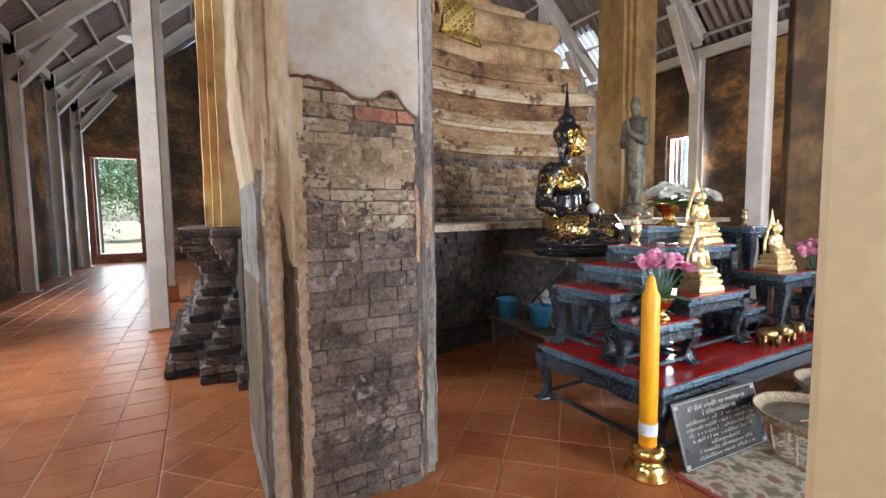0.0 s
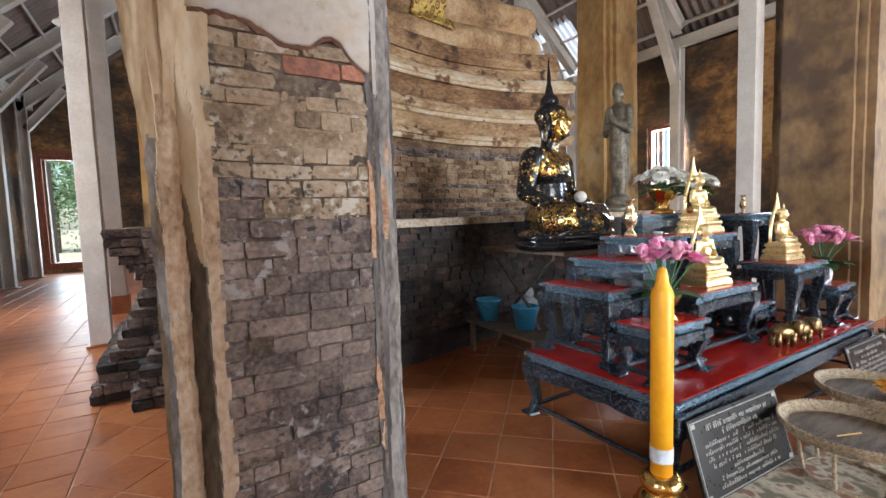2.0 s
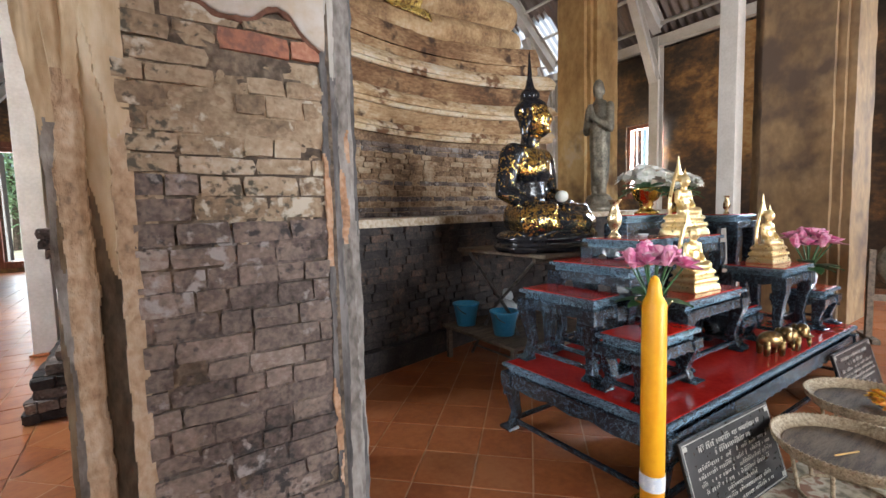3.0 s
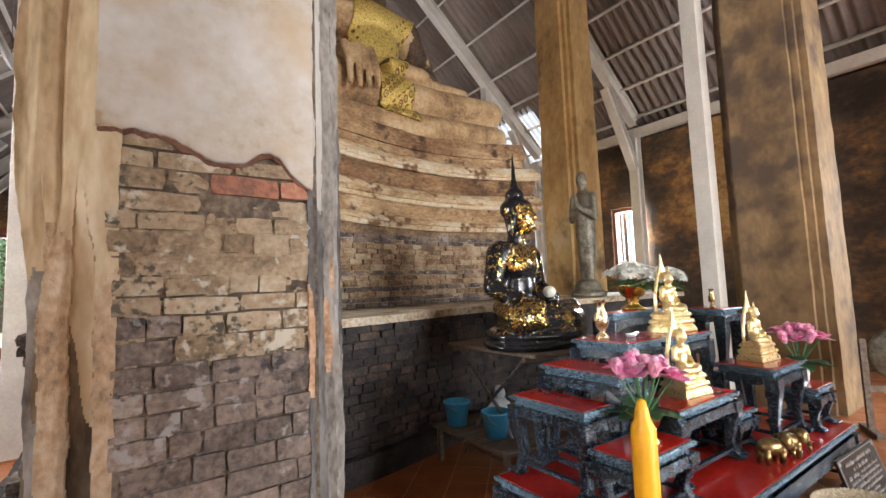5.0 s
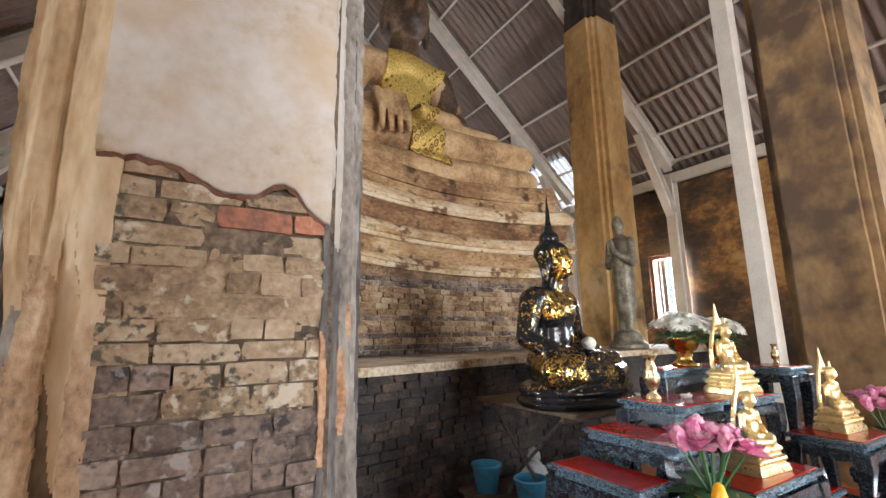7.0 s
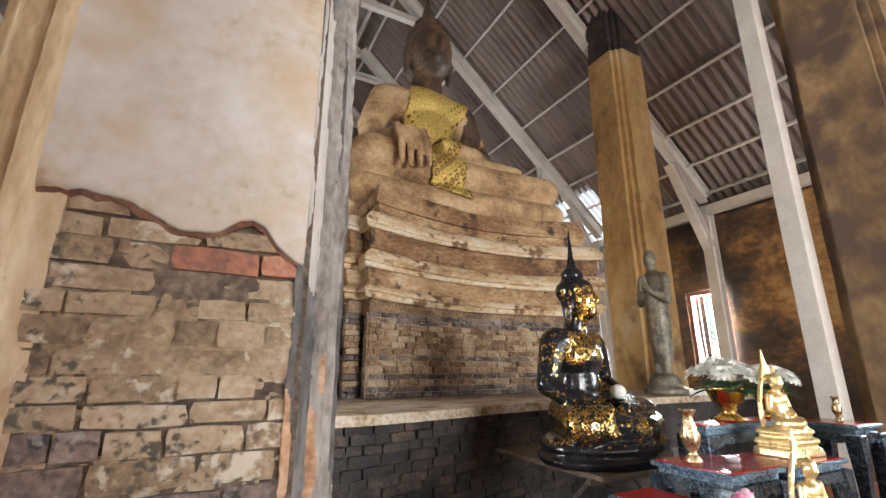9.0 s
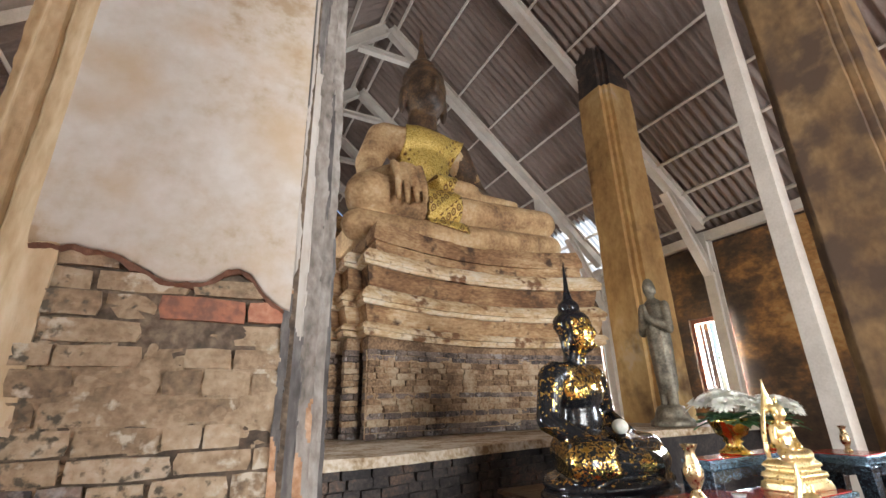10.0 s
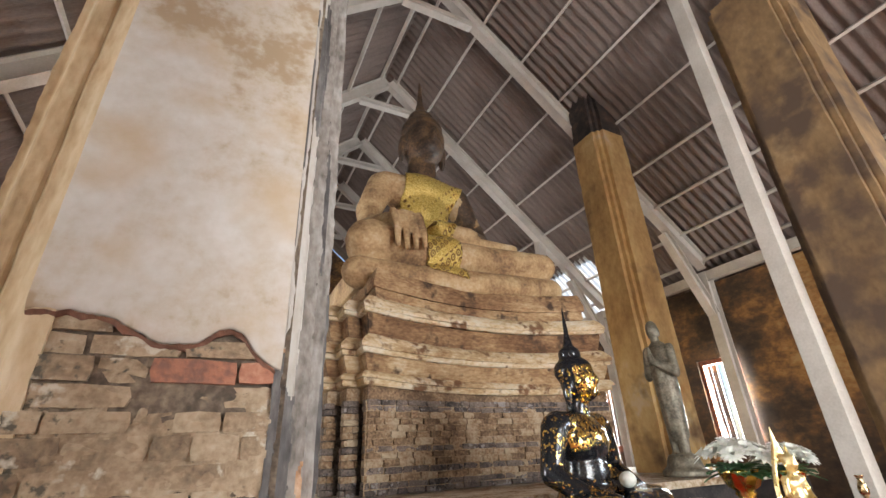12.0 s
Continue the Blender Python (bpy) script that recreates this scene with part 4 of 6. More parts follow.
box(bm, 2.3, 5.3, 6.0, 7.8, 3.75, 4.2)
# trunk
blob(bm, (3.66, 6.98, 4.9), (0.56, 0.46, 0.55))
blob(bm, (3.64, 6.98, 5.5), (0.5, 0.4, 0.6))
blob(bm, (3.63, 6.98, 5.95), (0.72, 0.4, 0.4))
limb(bm, [(2.98, 6.98, 6.03, 0.27), (4.28, 6.98, 6.03, 0.27)])
# arms
limb(bm, [(2.9, 6.95, 5.98, 0.26), (2.66, 6.88, 5.4, 0.21), (2.64, 6.7, 5.0, 0.18), (2.78, 6.2, 4.86, 0.17), (2.88, 5.85, 4.74, 0.17)])
limb(bm, [(4.36, 6.95, 5.98, 0.26), (4.6, 6.88, 5.4, 0.2), (4.6, 6.6, 4.98, 0.18), (4.1, 6.15, 4.85, 0.14), (3.5, 6.0, 4.82, 0.1)])
for i, x in enumerate((2.68, 2.81, 2.94, 3.07)):
    limb(bm, [(x, 5.74, 4.8, 0.06), (x + 0.02, 5.62, 4.5, 0.05), (x + 0.03, 5.6, 4.2 + 0.03 * abs(i - 1), 0.042)], 10)
limb(bm, [(3.1, 5.84, 4.7, 0.07), (3.16, 5.76, 4.5, 0.05)], 10)
# neck, head, topknot and flame
limb(bm, [(3.66, 6.96, 6.15, 0.3), (3.68, 6.94, 6.6, 0.27)])
blob(bm, (3.7, 6.88, 7.08), (0.4, 0.44, 0.52))
blob(bm, (3.7, 6.7, 6.82), (0.27, 0.3, 0.26))
blob(bm, (3.7, 6.44, 7.0), (0.06, 0.1, 0.15))
blob(bm, (3.7, 6.95, 7.42), (0.41, 0.42, 0.28))
blob(bm, (3.7, 6.98, 7.72), (0.27, 0.27, 0.22))
limb(bm, [(3.7, 7.0, 7.85, 0.14), (3.7, 7.0, 8.2, 0.07), (3.7, 7.0, 8.75, 0.03)], 10)
for sx in (-1, 1):
    blob(bm, (3.7 + sx * 0.42, 6.95, 6.92), (0.06, 0.12, 0.3))
great = fused("great_seated_statue", bm, M_STATUE, 0.022, "huge weathered limewashed seated statue with legs crossed", "statue", 3)

great.data.materials.append(M_DARKHEAD)
for p in great.data.polygons:
    c = p.center
    if c.z + 0.25 * noise.noise(c * 2.5) > 6.22 or (c.x > 4.3 and c.z > 4.9 and noise.noise(c * 3) > -0.25):
        p.material_index = 1

# ---- gold brocade sash laid on the statue ----
from mathutils.bvhtree import BVHTree
tree = BVHTree.FromPolygons([v.co.copy() for v in great.data.vertices], [tuple(p.vertices) for p in great.data.polygons])


def drape(name, corners, n, m, mat, gap=0.03, label="", parent=None, top_fold=0.0):
    """A cloth over the statue's front: corners (x, z) go round from the top left."""
    bm = bmesh.new()
    (ax, az), (bx, bz), (cx, cz), (dx, dz) = corners
    g = {}
    last = 5.6
    for i in range(n + 1):
        u = i / n
        for j in range(m + 1):
            v = j / m
            x = (ax * (1 - u) + bx * u) * (1 - v) + (dx * (1 - u) + cx * u) * v
            z = (az * (1 - u) + bz * u) * (1 - v) + (dz * (1 - u) + cz * u) * v
            x += 0.02 * noise.noise((z * 4, u, 3))
            hit = tree.ray_cast(Vector((x, 3.0, z)), Vector((0, 1, 0)))
            y = hit[0].y if hit[0] is not None and hit[0].y < 7.4 else None
            g[i, j] = (x, y, z)
    for i in range(n + 1):
        best = None
        for j in range(m + 1):
            x, y, z = g[i, j]
            if y is None:
                y = best if best is not None else last
            best = y
            g[i, j] = (x, y - gap + 0.012 * math.sin(9 * (x + z)), z)
    for _ in range(3):
        h = dict(g)
        for i in range(n + 1):
            for j in range(m + 1):
                ys = [h[k][1] for k in ((i - 1, j), (i + 1, j), (i, j - 1), (i, j + 1)) if k in h]
                x, y, z = h[i, j]
                g[i, j] = (x, min(y, 0.5 * y + 0.5 * sum(ys) / len(ys)), z)
    vs = {k: bm.verts.new(p) for k, p in g.items()}
    for i in range(n):
        for j in range(m):
            bm.faces.new((vs[i, j], vs[i, j + 1], vs[i + 1, j + 1], vs[i + 1, j]))
    bmesh.ops.recalc_face_normals(bm, faces=bm.faces)
    ob = link(name, bm, mat, parent, label, smooth=True)
    md = ob.modifiers.new("thick", "SOLIDIFY")
    md.thickness = 0.015
    return ob


sash = thing("brocade_sash", "gold brocade sash draped over the great statue", "cloth")
drape("shoulder_cloth", [(3.25, 6.2), (4.38, 6.12), (3.72, 4.72), (3.12, 4.95)], 30, 30, M_CLOTH, parent=sash)
drape("hanging_cloth", [(3.18, 4.85), (3.72, 4.8), (3.74, 3.85), (3.2, 3.98)], 16, 24, M_CLOTH, parent=sash)


# ---- seated figures on the altar side ----
def seated(bm, s=1.0):
    """A small seated figure, 1 wide at the knees, facing -y, seat at z 0."""
    limb(bm, [(-0.42 * s, -0.2 * s, 0.12 * s, 0.12 * s), (0.1 * s, -0.3 * s, 0.1 * s, 0.1 * s), (0.42 * s, -0.16 * s, 0.1 * s, 0.11 * s)])
    limb(bm, [(0.42 * s, -0.15 * s, 0.12 * s, 0.12 * s), (0.0, 0.05 * s, 0.17 * s, 0.18 * s), (-0.42 * s, -0.18 * s, 0.13 * s, 0.12 * s)])
    blob(bm, (0, 0.05 * s, 0.36 * s), (0.22 * s, 0.17 * s, 0.3 * s))
    blob(bm, (0, 0.05 * s, 0.62 * s), (0.28 * s, 0.16 * s, 0.19 * s))
    limb(bm, [(-0.28 * s, 0.05 * s, 0.7 * s, 0.085 * s), (-0.36 * s, 0.03 * s, 0.42 * s, 0.07 * s), (-0.22 * s, -0.22 * s, 0.27 * s, 0.055 * s)], 10)
    limb(bm, [(0.28 * s, 0.05 * s, 0.7 * s, 0.085 * s), (0.36 * s, 0.03 * s, 0.42 * s, 0.07 * s), (0.1 * s, -0.22 * s, 0.3 * s, 0.055 * s)], 10)
    limb(bm, [(0, 0.04 * s, 0.76 * s, 0.1 * s), (0, 0.02 * s, 0.9 * s, 0.09 * s)], 10)
    blob(bm, (0, 0.0, 1.02 * s), (0.135 * s, 0.15 * s, 0.175 * s))
    blob(bm, (0, 0.03 * s, 1.13 * s), (0.145 * s, 0.15 * s, 0.1 * s))
    blob(bm, (0, -0.14 * s, 1.0 * s), (0.022 * s, 0.035 * s, 0.05 * s))
    for k in (-1, 1):
        blob(bm, (k * 0.145 * s, 0.02 * s, 0.96 * s), (0.022 * s, 0.04 * s, 0.11 * s))


bm = bmesh.new()
limb(bm, [(-0.48, -0.26, 0.25, 0.14), (0.0, -0.46, 0.2, 0.105), (0.44, -0.36, 0.2, 0.095)])
limb(bm, [(0.5, -0.26, 0.25, 0.135), (0.17, -0.02, 0.28, 0.18), (-0.17, -0.02, 0.28, 0.18), (-0.48, -0.26, 0.25, 0.14)])
limb(bm, [(0.22, -0.4, 0.32, 0.07), (-0.16, -0.4, 0.34, 0.055)], 10)
blob(bm, (0, 0.0, 0.48), (0.205, 0.15, 0.28))
blob(bm, (0, -0.01, 0.7), (0.27, 0.165, 0.18))
limb(bm, [(-0.29, 0.01, 0.81, 0.1), (0.29, 0.01, 0.81, 0.1)])
limb(bm, [(-0.34, 0.01, 0.79, 0.098), (-0.43, 0.02, 0.5, 0.08), (-0.38, -0.22, 0.36, 0.066), (-0.38, -0.38, 0.34, 0.055)], 12)
for k in range(4):
    limb(bm, [(-0.42 + 0.03 * k, -0.4, 0.33, 0.022), (-0.42 + 0.03 * k, -0.43, 0.2, 0.017)], 8)
limb(bm, [(0.34, 0.01, 0.79, 0.098), (0.43, 0.0, 0.5, 0.08), (0.24, -0.26, 0.37, 0.06), (0.0, -0.3, 0.36, 0.05)], 12)
limb(bm, [(0, 0.0, 0.88, 0.09), (0, -0.02, 1.02, 0.082)], 12)
blob(bm, (0, -0.05, 1.13), (0.125, 0.145, 0.165))
blob(bm, (0, -0.1, 1.05), (0.09, 0.09, 0.085))
blob(bm, (0, -0.19, 1.12), (0.02, 0.035, 0.045))
blob(bm, (0, -0.02, 1.21), (0.145, 0.155, 0.115))
blob(bm, (0, -0.01, 1.34), (0.09, 0.09, 0.075))
limb(bm, [(0, -0.01, 1.38, 0.05), (0, -0.01, 1.5, 0.024), (0, -0.01, 1.74, 0.008)], 10)
for k in (-1, 1):
    blob(bm, (k * 0.135, -0.02, 1.05), (0.022, 0.04, 0.12))
    blob(bm, (k * 0.06, -0.17, 1.02), (0.03, 0.02, 0.012))
lathe(bm, [(0, 0.0), (0.6, 0.0), (0.62, 0.04), (0.56, 0.07), (0.6, 0.11), (0.56, 0.15), (0, 0.15)], 36, (0.0, -0.17, 0), 1.0, 0.68)
black = fused("black_seated_statue", bm, M_LEAFED, 0.013, "black lacquered seated statue with patches of gold leaf", "statue", 3)
black.data.materials.append(M_LEAFTHICK)
black.data.materials.append(M_BLACK)
for p in black.data.polygons:
    c = p.center
    face = 1.0 < c.z < 1.24 and c.y < -0.09 and abs(c.x) < 0.13
    chest = 0.66 + 0.06 * noise.noise(c * 9) < c.z < 0.88 and c.y < -0.04 and abs(c.x) < 0.27
    arm = abs(c.x) > 0.28 and 0.28 < c.z < 0.46 and noise.noise(c * 6) > 0.2
    knee = 0.17 < c.z < 0.38 and (abs(c.x) > 0.38 or (c.y < -0.4 and noise.noise(c * 7) > 0.1))
    if face or chest or arm or knee:
        p.material_index = 1
    elif c.z > 1.22 or c.z < 0.13 or (0.45 < c.z < 0.66 and abs(c.x) < 0.25):
        p.material_index = 2
black.matrix_basis = pose(3.35, 3.43, 1.032, 0, 0, 19)

# altar blocks
def altar_table(x0, x1, y0, y1, z0, z1, label, scallops=3, apron=0.1, group="altar tables"):
    ob = thing("altar_table", label, "altar table", ((x0 + x1) / 2, (y0 + y1) / 2, z0), group=group)
    w, d, h = (x1 - x0) / 2, (y1 - y0) / 2, z1 - z0
    t = 0.03
    bm = bmesh.new()
    box(bm, -w, w, -d, d, h - t, h - 0.004)
    top = part("top_frame", bm, M_INLAY, ob, "black lacquer rim inlaid with shell", bevel=0.006)
    bm = bmesh.new()
    box(bm, -w + 0.022, w - 0.022, -d + 0.022, d - 0.022, h - 0.006, h)
    part("tabletop", bm, M_RED, top, "glossy red lacquer top")
    bm = bmesh.new()
    box(bm, -w + 0.03, w - 0.03, -d + 0.03, d - 0.03, h - t - 0.035, h - t)
    part("waist", bm, M_INLAY, ob)
    for side in range(4):
        half, off = ((w, d), (d, w))[side % 2]
        bm = bmesh.new()
        n = max(12, int(half * 60))
        pts = []
        for i in range(n + 1):
            u = -1 + 2 * i / n
            drop = apron * (0.55 + 0.45 * abs(u) ** 6) + 0.018 * abs(math.sin(u * math.pi * scallops * 1.5))
            pts.append((u * (half - 0.01), drop))
        front, back = [], []
        for y, store in ((-off + 0.004, front), (-off + 0.03, back)):
            store.append([bm.verts.new((px, y, h - t - 0.03)) for px, _ in pts])
            store.append([bm.verts.new((px, y - 0.006, h - t - 0.03 - dr)) for px, dr in pts])
        for i in range(n):
            bm.faces.new((front[0][i], front[1][i], front[1][i + 1], front[0][i + 1]))
            bm.faces.new((back[0][i + 1], back[1][i + 1], back[1][i], back[0][i]))
            bm.faces.new((front[1][i], back[1][i], back[1][i + 1], front[1][i + 1]))
        ap = part("apron", bm, M_LACQ, ob, "carved and scalloped lacquer apron")
        ap.matrix_basis = pose(0, 0, 0, 0, 0, 90 * side)
    lw = min(0.045, 0.16 * h + 0.01)
    for sx in (-1, 1):
        for sy in (-1, 1):
            bm = bmesh.new()
            rings = []
            for q, o, r in ((0.0, 0.012, 1.3), (0.05, 0.02, 1.35), (0.1, 0.0, 0.8), (0.3, -0.015, 0.75), (0.6, 0.0, 0.95), (0.8, 0.012, 1.25), (1.0, 0.005, 1.4)):
                cx, cy, zz = sx * (w - lw + o), sy * (d - lw + o), q * (h - t - 0.03)
                rings.append([bm.verts.new((cx + a * lw * r * 0.75, cy + b * lw * r * 0.75, zz)) for a, b in ((-1, -1), (1, -1), (1, 1), (-1, 1))])
            for p, q in zip(rings, rings[1:]):
                for i in range(4):
                    bm.faces.new((p[i], p[(i + 1) % 4], q[(i + 1) % 4], q[i]))
            bm.faces.new(list(reversed(rings[0])))
            bm.faces.new(rings[-1])
            part("leg", bm, M_LACQ, ob, bevel=0.006)
    for sy in (-1, 1):
        bm = bmesh.new()
        box(bm, -w + lw, w - lw, sy * (d - lw) - 0.012, sy * (d - lw) + 0.012, 0.12 * h, 0.12 * h + 0.02)
        part("stretcher", bm, M_LACQ, ob)
    for sx in (-1, 1):
        bm = bmesh.new()
        box(bm, sx * (w - lw) - 0.012, sx * (w - lw) + 0.012, -d + lw, d - lw, 0.12 * h, 0.12 * h + 0.02)
        part("stretcher", bm, M_LACQ, ob)
    return ob


TL = "black lacquer altar table with shell inlay and red top"
B = 0.436
altar_table(2.24, 4.88, 1.52, 2.58, 0.004, 0.434, "wide low black lacquer altar table with red top", 9, 0.13)
ALTAR = [(2.36, 2.63, 1.99, 2.55, 0.89), (2.645, 2.96, 1.97, 2.56, 1.035), (2.98, 3.44, 2.12, 2.56, 1.165), (3.46, 4.46, 2.53, 2.72, 1.31),
         (2.33, 2.84, 1.68, 1.965, 0.735), (2.87, 3.6, 1.77, 2.1, 0.845), (3.62, 3.92, 1.8, 2.08, 0.68), (3.46, 4.08, 2.12, 2.51, 1.15),
         (3.94, 4.46, 1.68, 2.08, 0.935), (4.48, 4.84, 1.62, 1.95, 0.73), (4.48, 4.84, 2.2, 2.56, 1.29)]
for a in ALTAR:
    altar_table(a[0], a[1], a[2], a[3], B, a[4], TL, 3, 0.075)


# ---- folding table and low bench beside the altar ----
ft = thing("folding_table", "old wooden folding table with grey tube legs", "table", (3.52, 3.45, 0))
bm = bmesh.new()
box(bm, -0.62, 0.66, -0.62, 0.5, 1.0, 1.03)
part("tabletop", bm, M_WOOD, ft, bevel=0.006)
for y0, y1 in ((-0.48, -0.45), (0.45, 0.48)):
    bm = bmesh.new()
    box(bm, -0.58, 0.62, y0, y1, 0.95, 1.0)
    part("apron", bm, M_WOOD, ft)
for x in (-0.52, 0.56):
    for sy in (-1, 1):
        bm = bmesh.new()
        limb(bm, [(x, sy * 0.42, 0.97, 0.014), (x, -sy * 0.1, 0.5, 0.014), (x, -sy * 0.42, 0.02, 0.014)], 8)
        part("leg", bm, M_METAL, ft, "grey metal tube leg")
    bm = bmesh.new()
    limb(bm, [(x, -0.4, 0.1, 0.01), (x, 0.4, 0.1, 0.01)], 8)
    part("stretcher", bm, M_METAL, ft)
lb = thing("low_bench", "low worn wooden bench holding plastic buckets", "bench", (3.3, 3.5, 0))
bm = bmesh.new()
box(bm, -0.58, 0.5, -0.52, 0.48, 0.29, 0.32)
part("seat", bm, M_WOOD, lb, bevel=0.006)
for sx in (-0.53, 0.45):
    for sy in (-0.46, 0.42):
        bm = bmesh.new()
        box(bm, sx - 0.02, sx + 0.02, sy - 0.02, sy + 0.02, 0.004, 0.29)
        part("leg", bm, M_WOOD, lb)


def bucket(x, y, z):
    ob = thing("bucket", "small blue plastic bucket on the low bench", "bucket", (x, y, z), group="buckets")
    bm = bmesh.new()
    lathe(bm, [(0, 0.0), (0.085, 0.0), (0.115, 0.19), (0.124, 0.192), (0.124, 0.205), (0.108, 0.205), (0.08, 0.012), (0, 0.012)], 28)
    body = part("body", bm, M_BLUE, ob, smooth=True)
    bm = bmesh.new()
    for i in range(10):
        a, b = (math.pi * k / 10 for k in (i, i + 1))
        limb(bm, [(0.122 * math.cos(a), -0.03 - 0.1 * math.sin(a) * 0.6, 0.19 - 0.08 * math.sin(a), 0.004), (0.122 * math.cos(b), -0.03 - 0.1 * math.sin(b) * 0.6, 0.19 - 0.08 * math.sin(b), 0.004)], 6)
    part("handle", bm, M_METAL, body, "thin wire handle")


bucket(2.88, 3.8, 0.322)
bucket(2.93, 3.33, 0.322)
M_BAG = material("cloudy_plastic_bag", [(0.3, (0.5, 0.52, 0.54)), (0.7, (0.7, 0.72, 0.73))], scale=12, rough=0.25, bump=0.8, bump_scale=22)
bm = bmesh.new()
blob(bm, (0, 0, 0.1), (0.13, 0.11, 0.12), None, 24, 16)
blob(bm, (0.03, 0.02, 0.23), (0.05, 0.05, 0.09), None, 16, 12)
for v in bm.verts:
    v.co += v.normal * (0.02 * noise.noise(v.co * 18) + 0.012 * noise.noise(v.co * 40)) if v.normal.length else Vector()
bag = tagged(link("plastic_bag", bm, M_BAG, smooth=True), "crumpled cloudy plastic bag behind the bucket", "bag")
bag.location = (3.2, 3.6, 0.33)

# ---- standing statue on its round pedestal ----
bm = bmesh.new()
lathe(bm, [(0, 0), (0.36, 0), (0.36, 0.06), (0.28, 0.1), (0.24, 0.2), (0.2, 0.24), (0, 0.24)], 28)
limb(bm, [(-0.08, 0, 0.26, 0.075), (-0.09, 0.02, 0.6, 0.1), (-0.08, 0.02, 1.0, 0.13)])
limb(bm, [(0.08, 0, 0.26, 0.075), (0.09, 0.02, 0.6, 0.1), (0.08, 0.02, 1.0, 0.13)])
limb(bm, [(0, 0.04, 0.5, 0.17), (0, 0.03, 0.95, 0.2), (0, 0.03, 1.3, 0.2)])
blob(bm, (0, 0.02, 1.42), (0.24, 0.16, 0.22))
limb(bm, [(-0.24, 0.02, 1.5, 0.08), (-0.28, -0.02, 1.2, 0.075), (-0.05, -0.26, 1.35, 0.05), (-0.02, -0.27, 1.5, 0.04)])
limb(bm, [(0.24, 0.02, 1.5, 0.08), (0.28, -0.02, 1.2, 0.075), (0.05, -0.26, 1.35, 0.05), (0.02, -0.27, 1.5, 0.04)])
limb(bm, [(0, 0.02, 1.56, 0.07), (0, 0.0, 1.68, 0.07)])
blob(bm, (0, -0.01, 1.78), (0.105, 0.12, 0.14))
for k in (-1, 1):
    blob(bm, (k * 0.11, 0.01, 1.74), (0.018, 0.03, 0.07))
st = fused("standing_statue", bm, M_BRONZE, 0.018, "grey bronze standing statue with palms joined", "statue", 2)
st.matrix_basis = pose(6.1, 4.74, 1.33, 0, 0, -88) @ Matrix.Diagonal((0.72, 0.78, 1.0, 1))


# ---- gilded figures on the altar ----
def gilded(x, y, z, s, turn):
    bm = bmesh.new()
    for r, z0, z1 in ((0.18, 0, 0.05), (0.155, 0.045, 0.08), (0.165, 0.075, 0.105), (0.138, 0.1, 0.14), (0.15, 0.135, 0.16), (0.13, 0.155, 0.175)):
        for v in box(bm, -r * s, r * s, -0.68 * r * s, 0.68 * r * s, z0 * s, z1 * s):
            if v.co.z > (z0 + 0.001) * s:
                v.co.x *= 0.94
                v.co.y *= 0.92
    for k in range(9):
        blob(bm, ((-0.136 + 0.034 * k) * s, -0.108 * s, 0.09 * s), (0.016 * s, 0.012 * s, 0.018 * s), None, 10, 8)
    k = bmesh.new()
    seated(k, 0.28 * s)
    limb(k, [(0, 0, 0.3 * s, 0.03 * s), (0, 0, 0.34 * s, 0.012 * s), (0, 0, 0.39 * s, 0.006 * s)], 8)
    bmesh.ops.translate(k, verts=k.verts, vec=(0, 0, 0.165 * s))
    me = bpy.data.meshes.new("figure")
    k.to_mesh(me)
    k.free()
    bm.from_mesh(me)
    # open flame-shaped arch behind the figure
    rim = [(0.1, 0.13, 0.014), (0.115, 0.22, 0.016), (0.108, 0.32, 0.016), (0.078, 0.42, 0.016), (0.04, 0.51, 0.014), (0.012, 0.58, 0.011), (0.0, 0.67, 0.005)]
    for sx in (-1, 1):
        limb(bm, [(sx * px * s, 0.06 * s, pz * s, r * s) for px, pz, r in rim], 8)
        limb(bm, [(sx * 0.03 * s, 0.06 * s, 0.47 * s, 0.022 * s), (0, 0.06 * s, 0.58 * s, 0.012 * s)], 8)
    ob = fused("gilded_statue", bm, M_PALEGOLD, 0.0065 * s, "small bright gilded seated statue with pointed flame arch", "statue", 1)
    ob["group"] = "gilded statues"
    ob.matrix_basis = pose(x, y, z, 0, 0, turn)


gilded(3.27, 1.94, 0.845, 0.78, -4)
gilded(4.27, 1.9, 0.935, 0.76, -4)
gilded(3.88, 2.32, 1.15, 0.9, -4)


# ---- bowls, vases and flowers ----
def pedestal_bowl(parent, s, mat=M_GOLD):
    bm = bmesh.new()
    lathe(bm, [(0, 0), (0.075 * s, 0), (0.08 * s, 0.012 * s), (0.05 * s, 0.03 * s), (0.035 * s, 0.05 * s), (0.05 * s, 0.065 * s), (0.042 * s, 0.08 * s),
               (0.075 * s, 0.1 * s), (0.1 * s, 0.16 * s), (0.108 * s, 0.18 * s), (0.098 * s, 0.18 * s), (0.07 * s, 0.11 * s), (0, 0.1 * s)], 28)
    part("bowl", bm, mat, parent, "shining gold pedestal bowl", smooth=True)


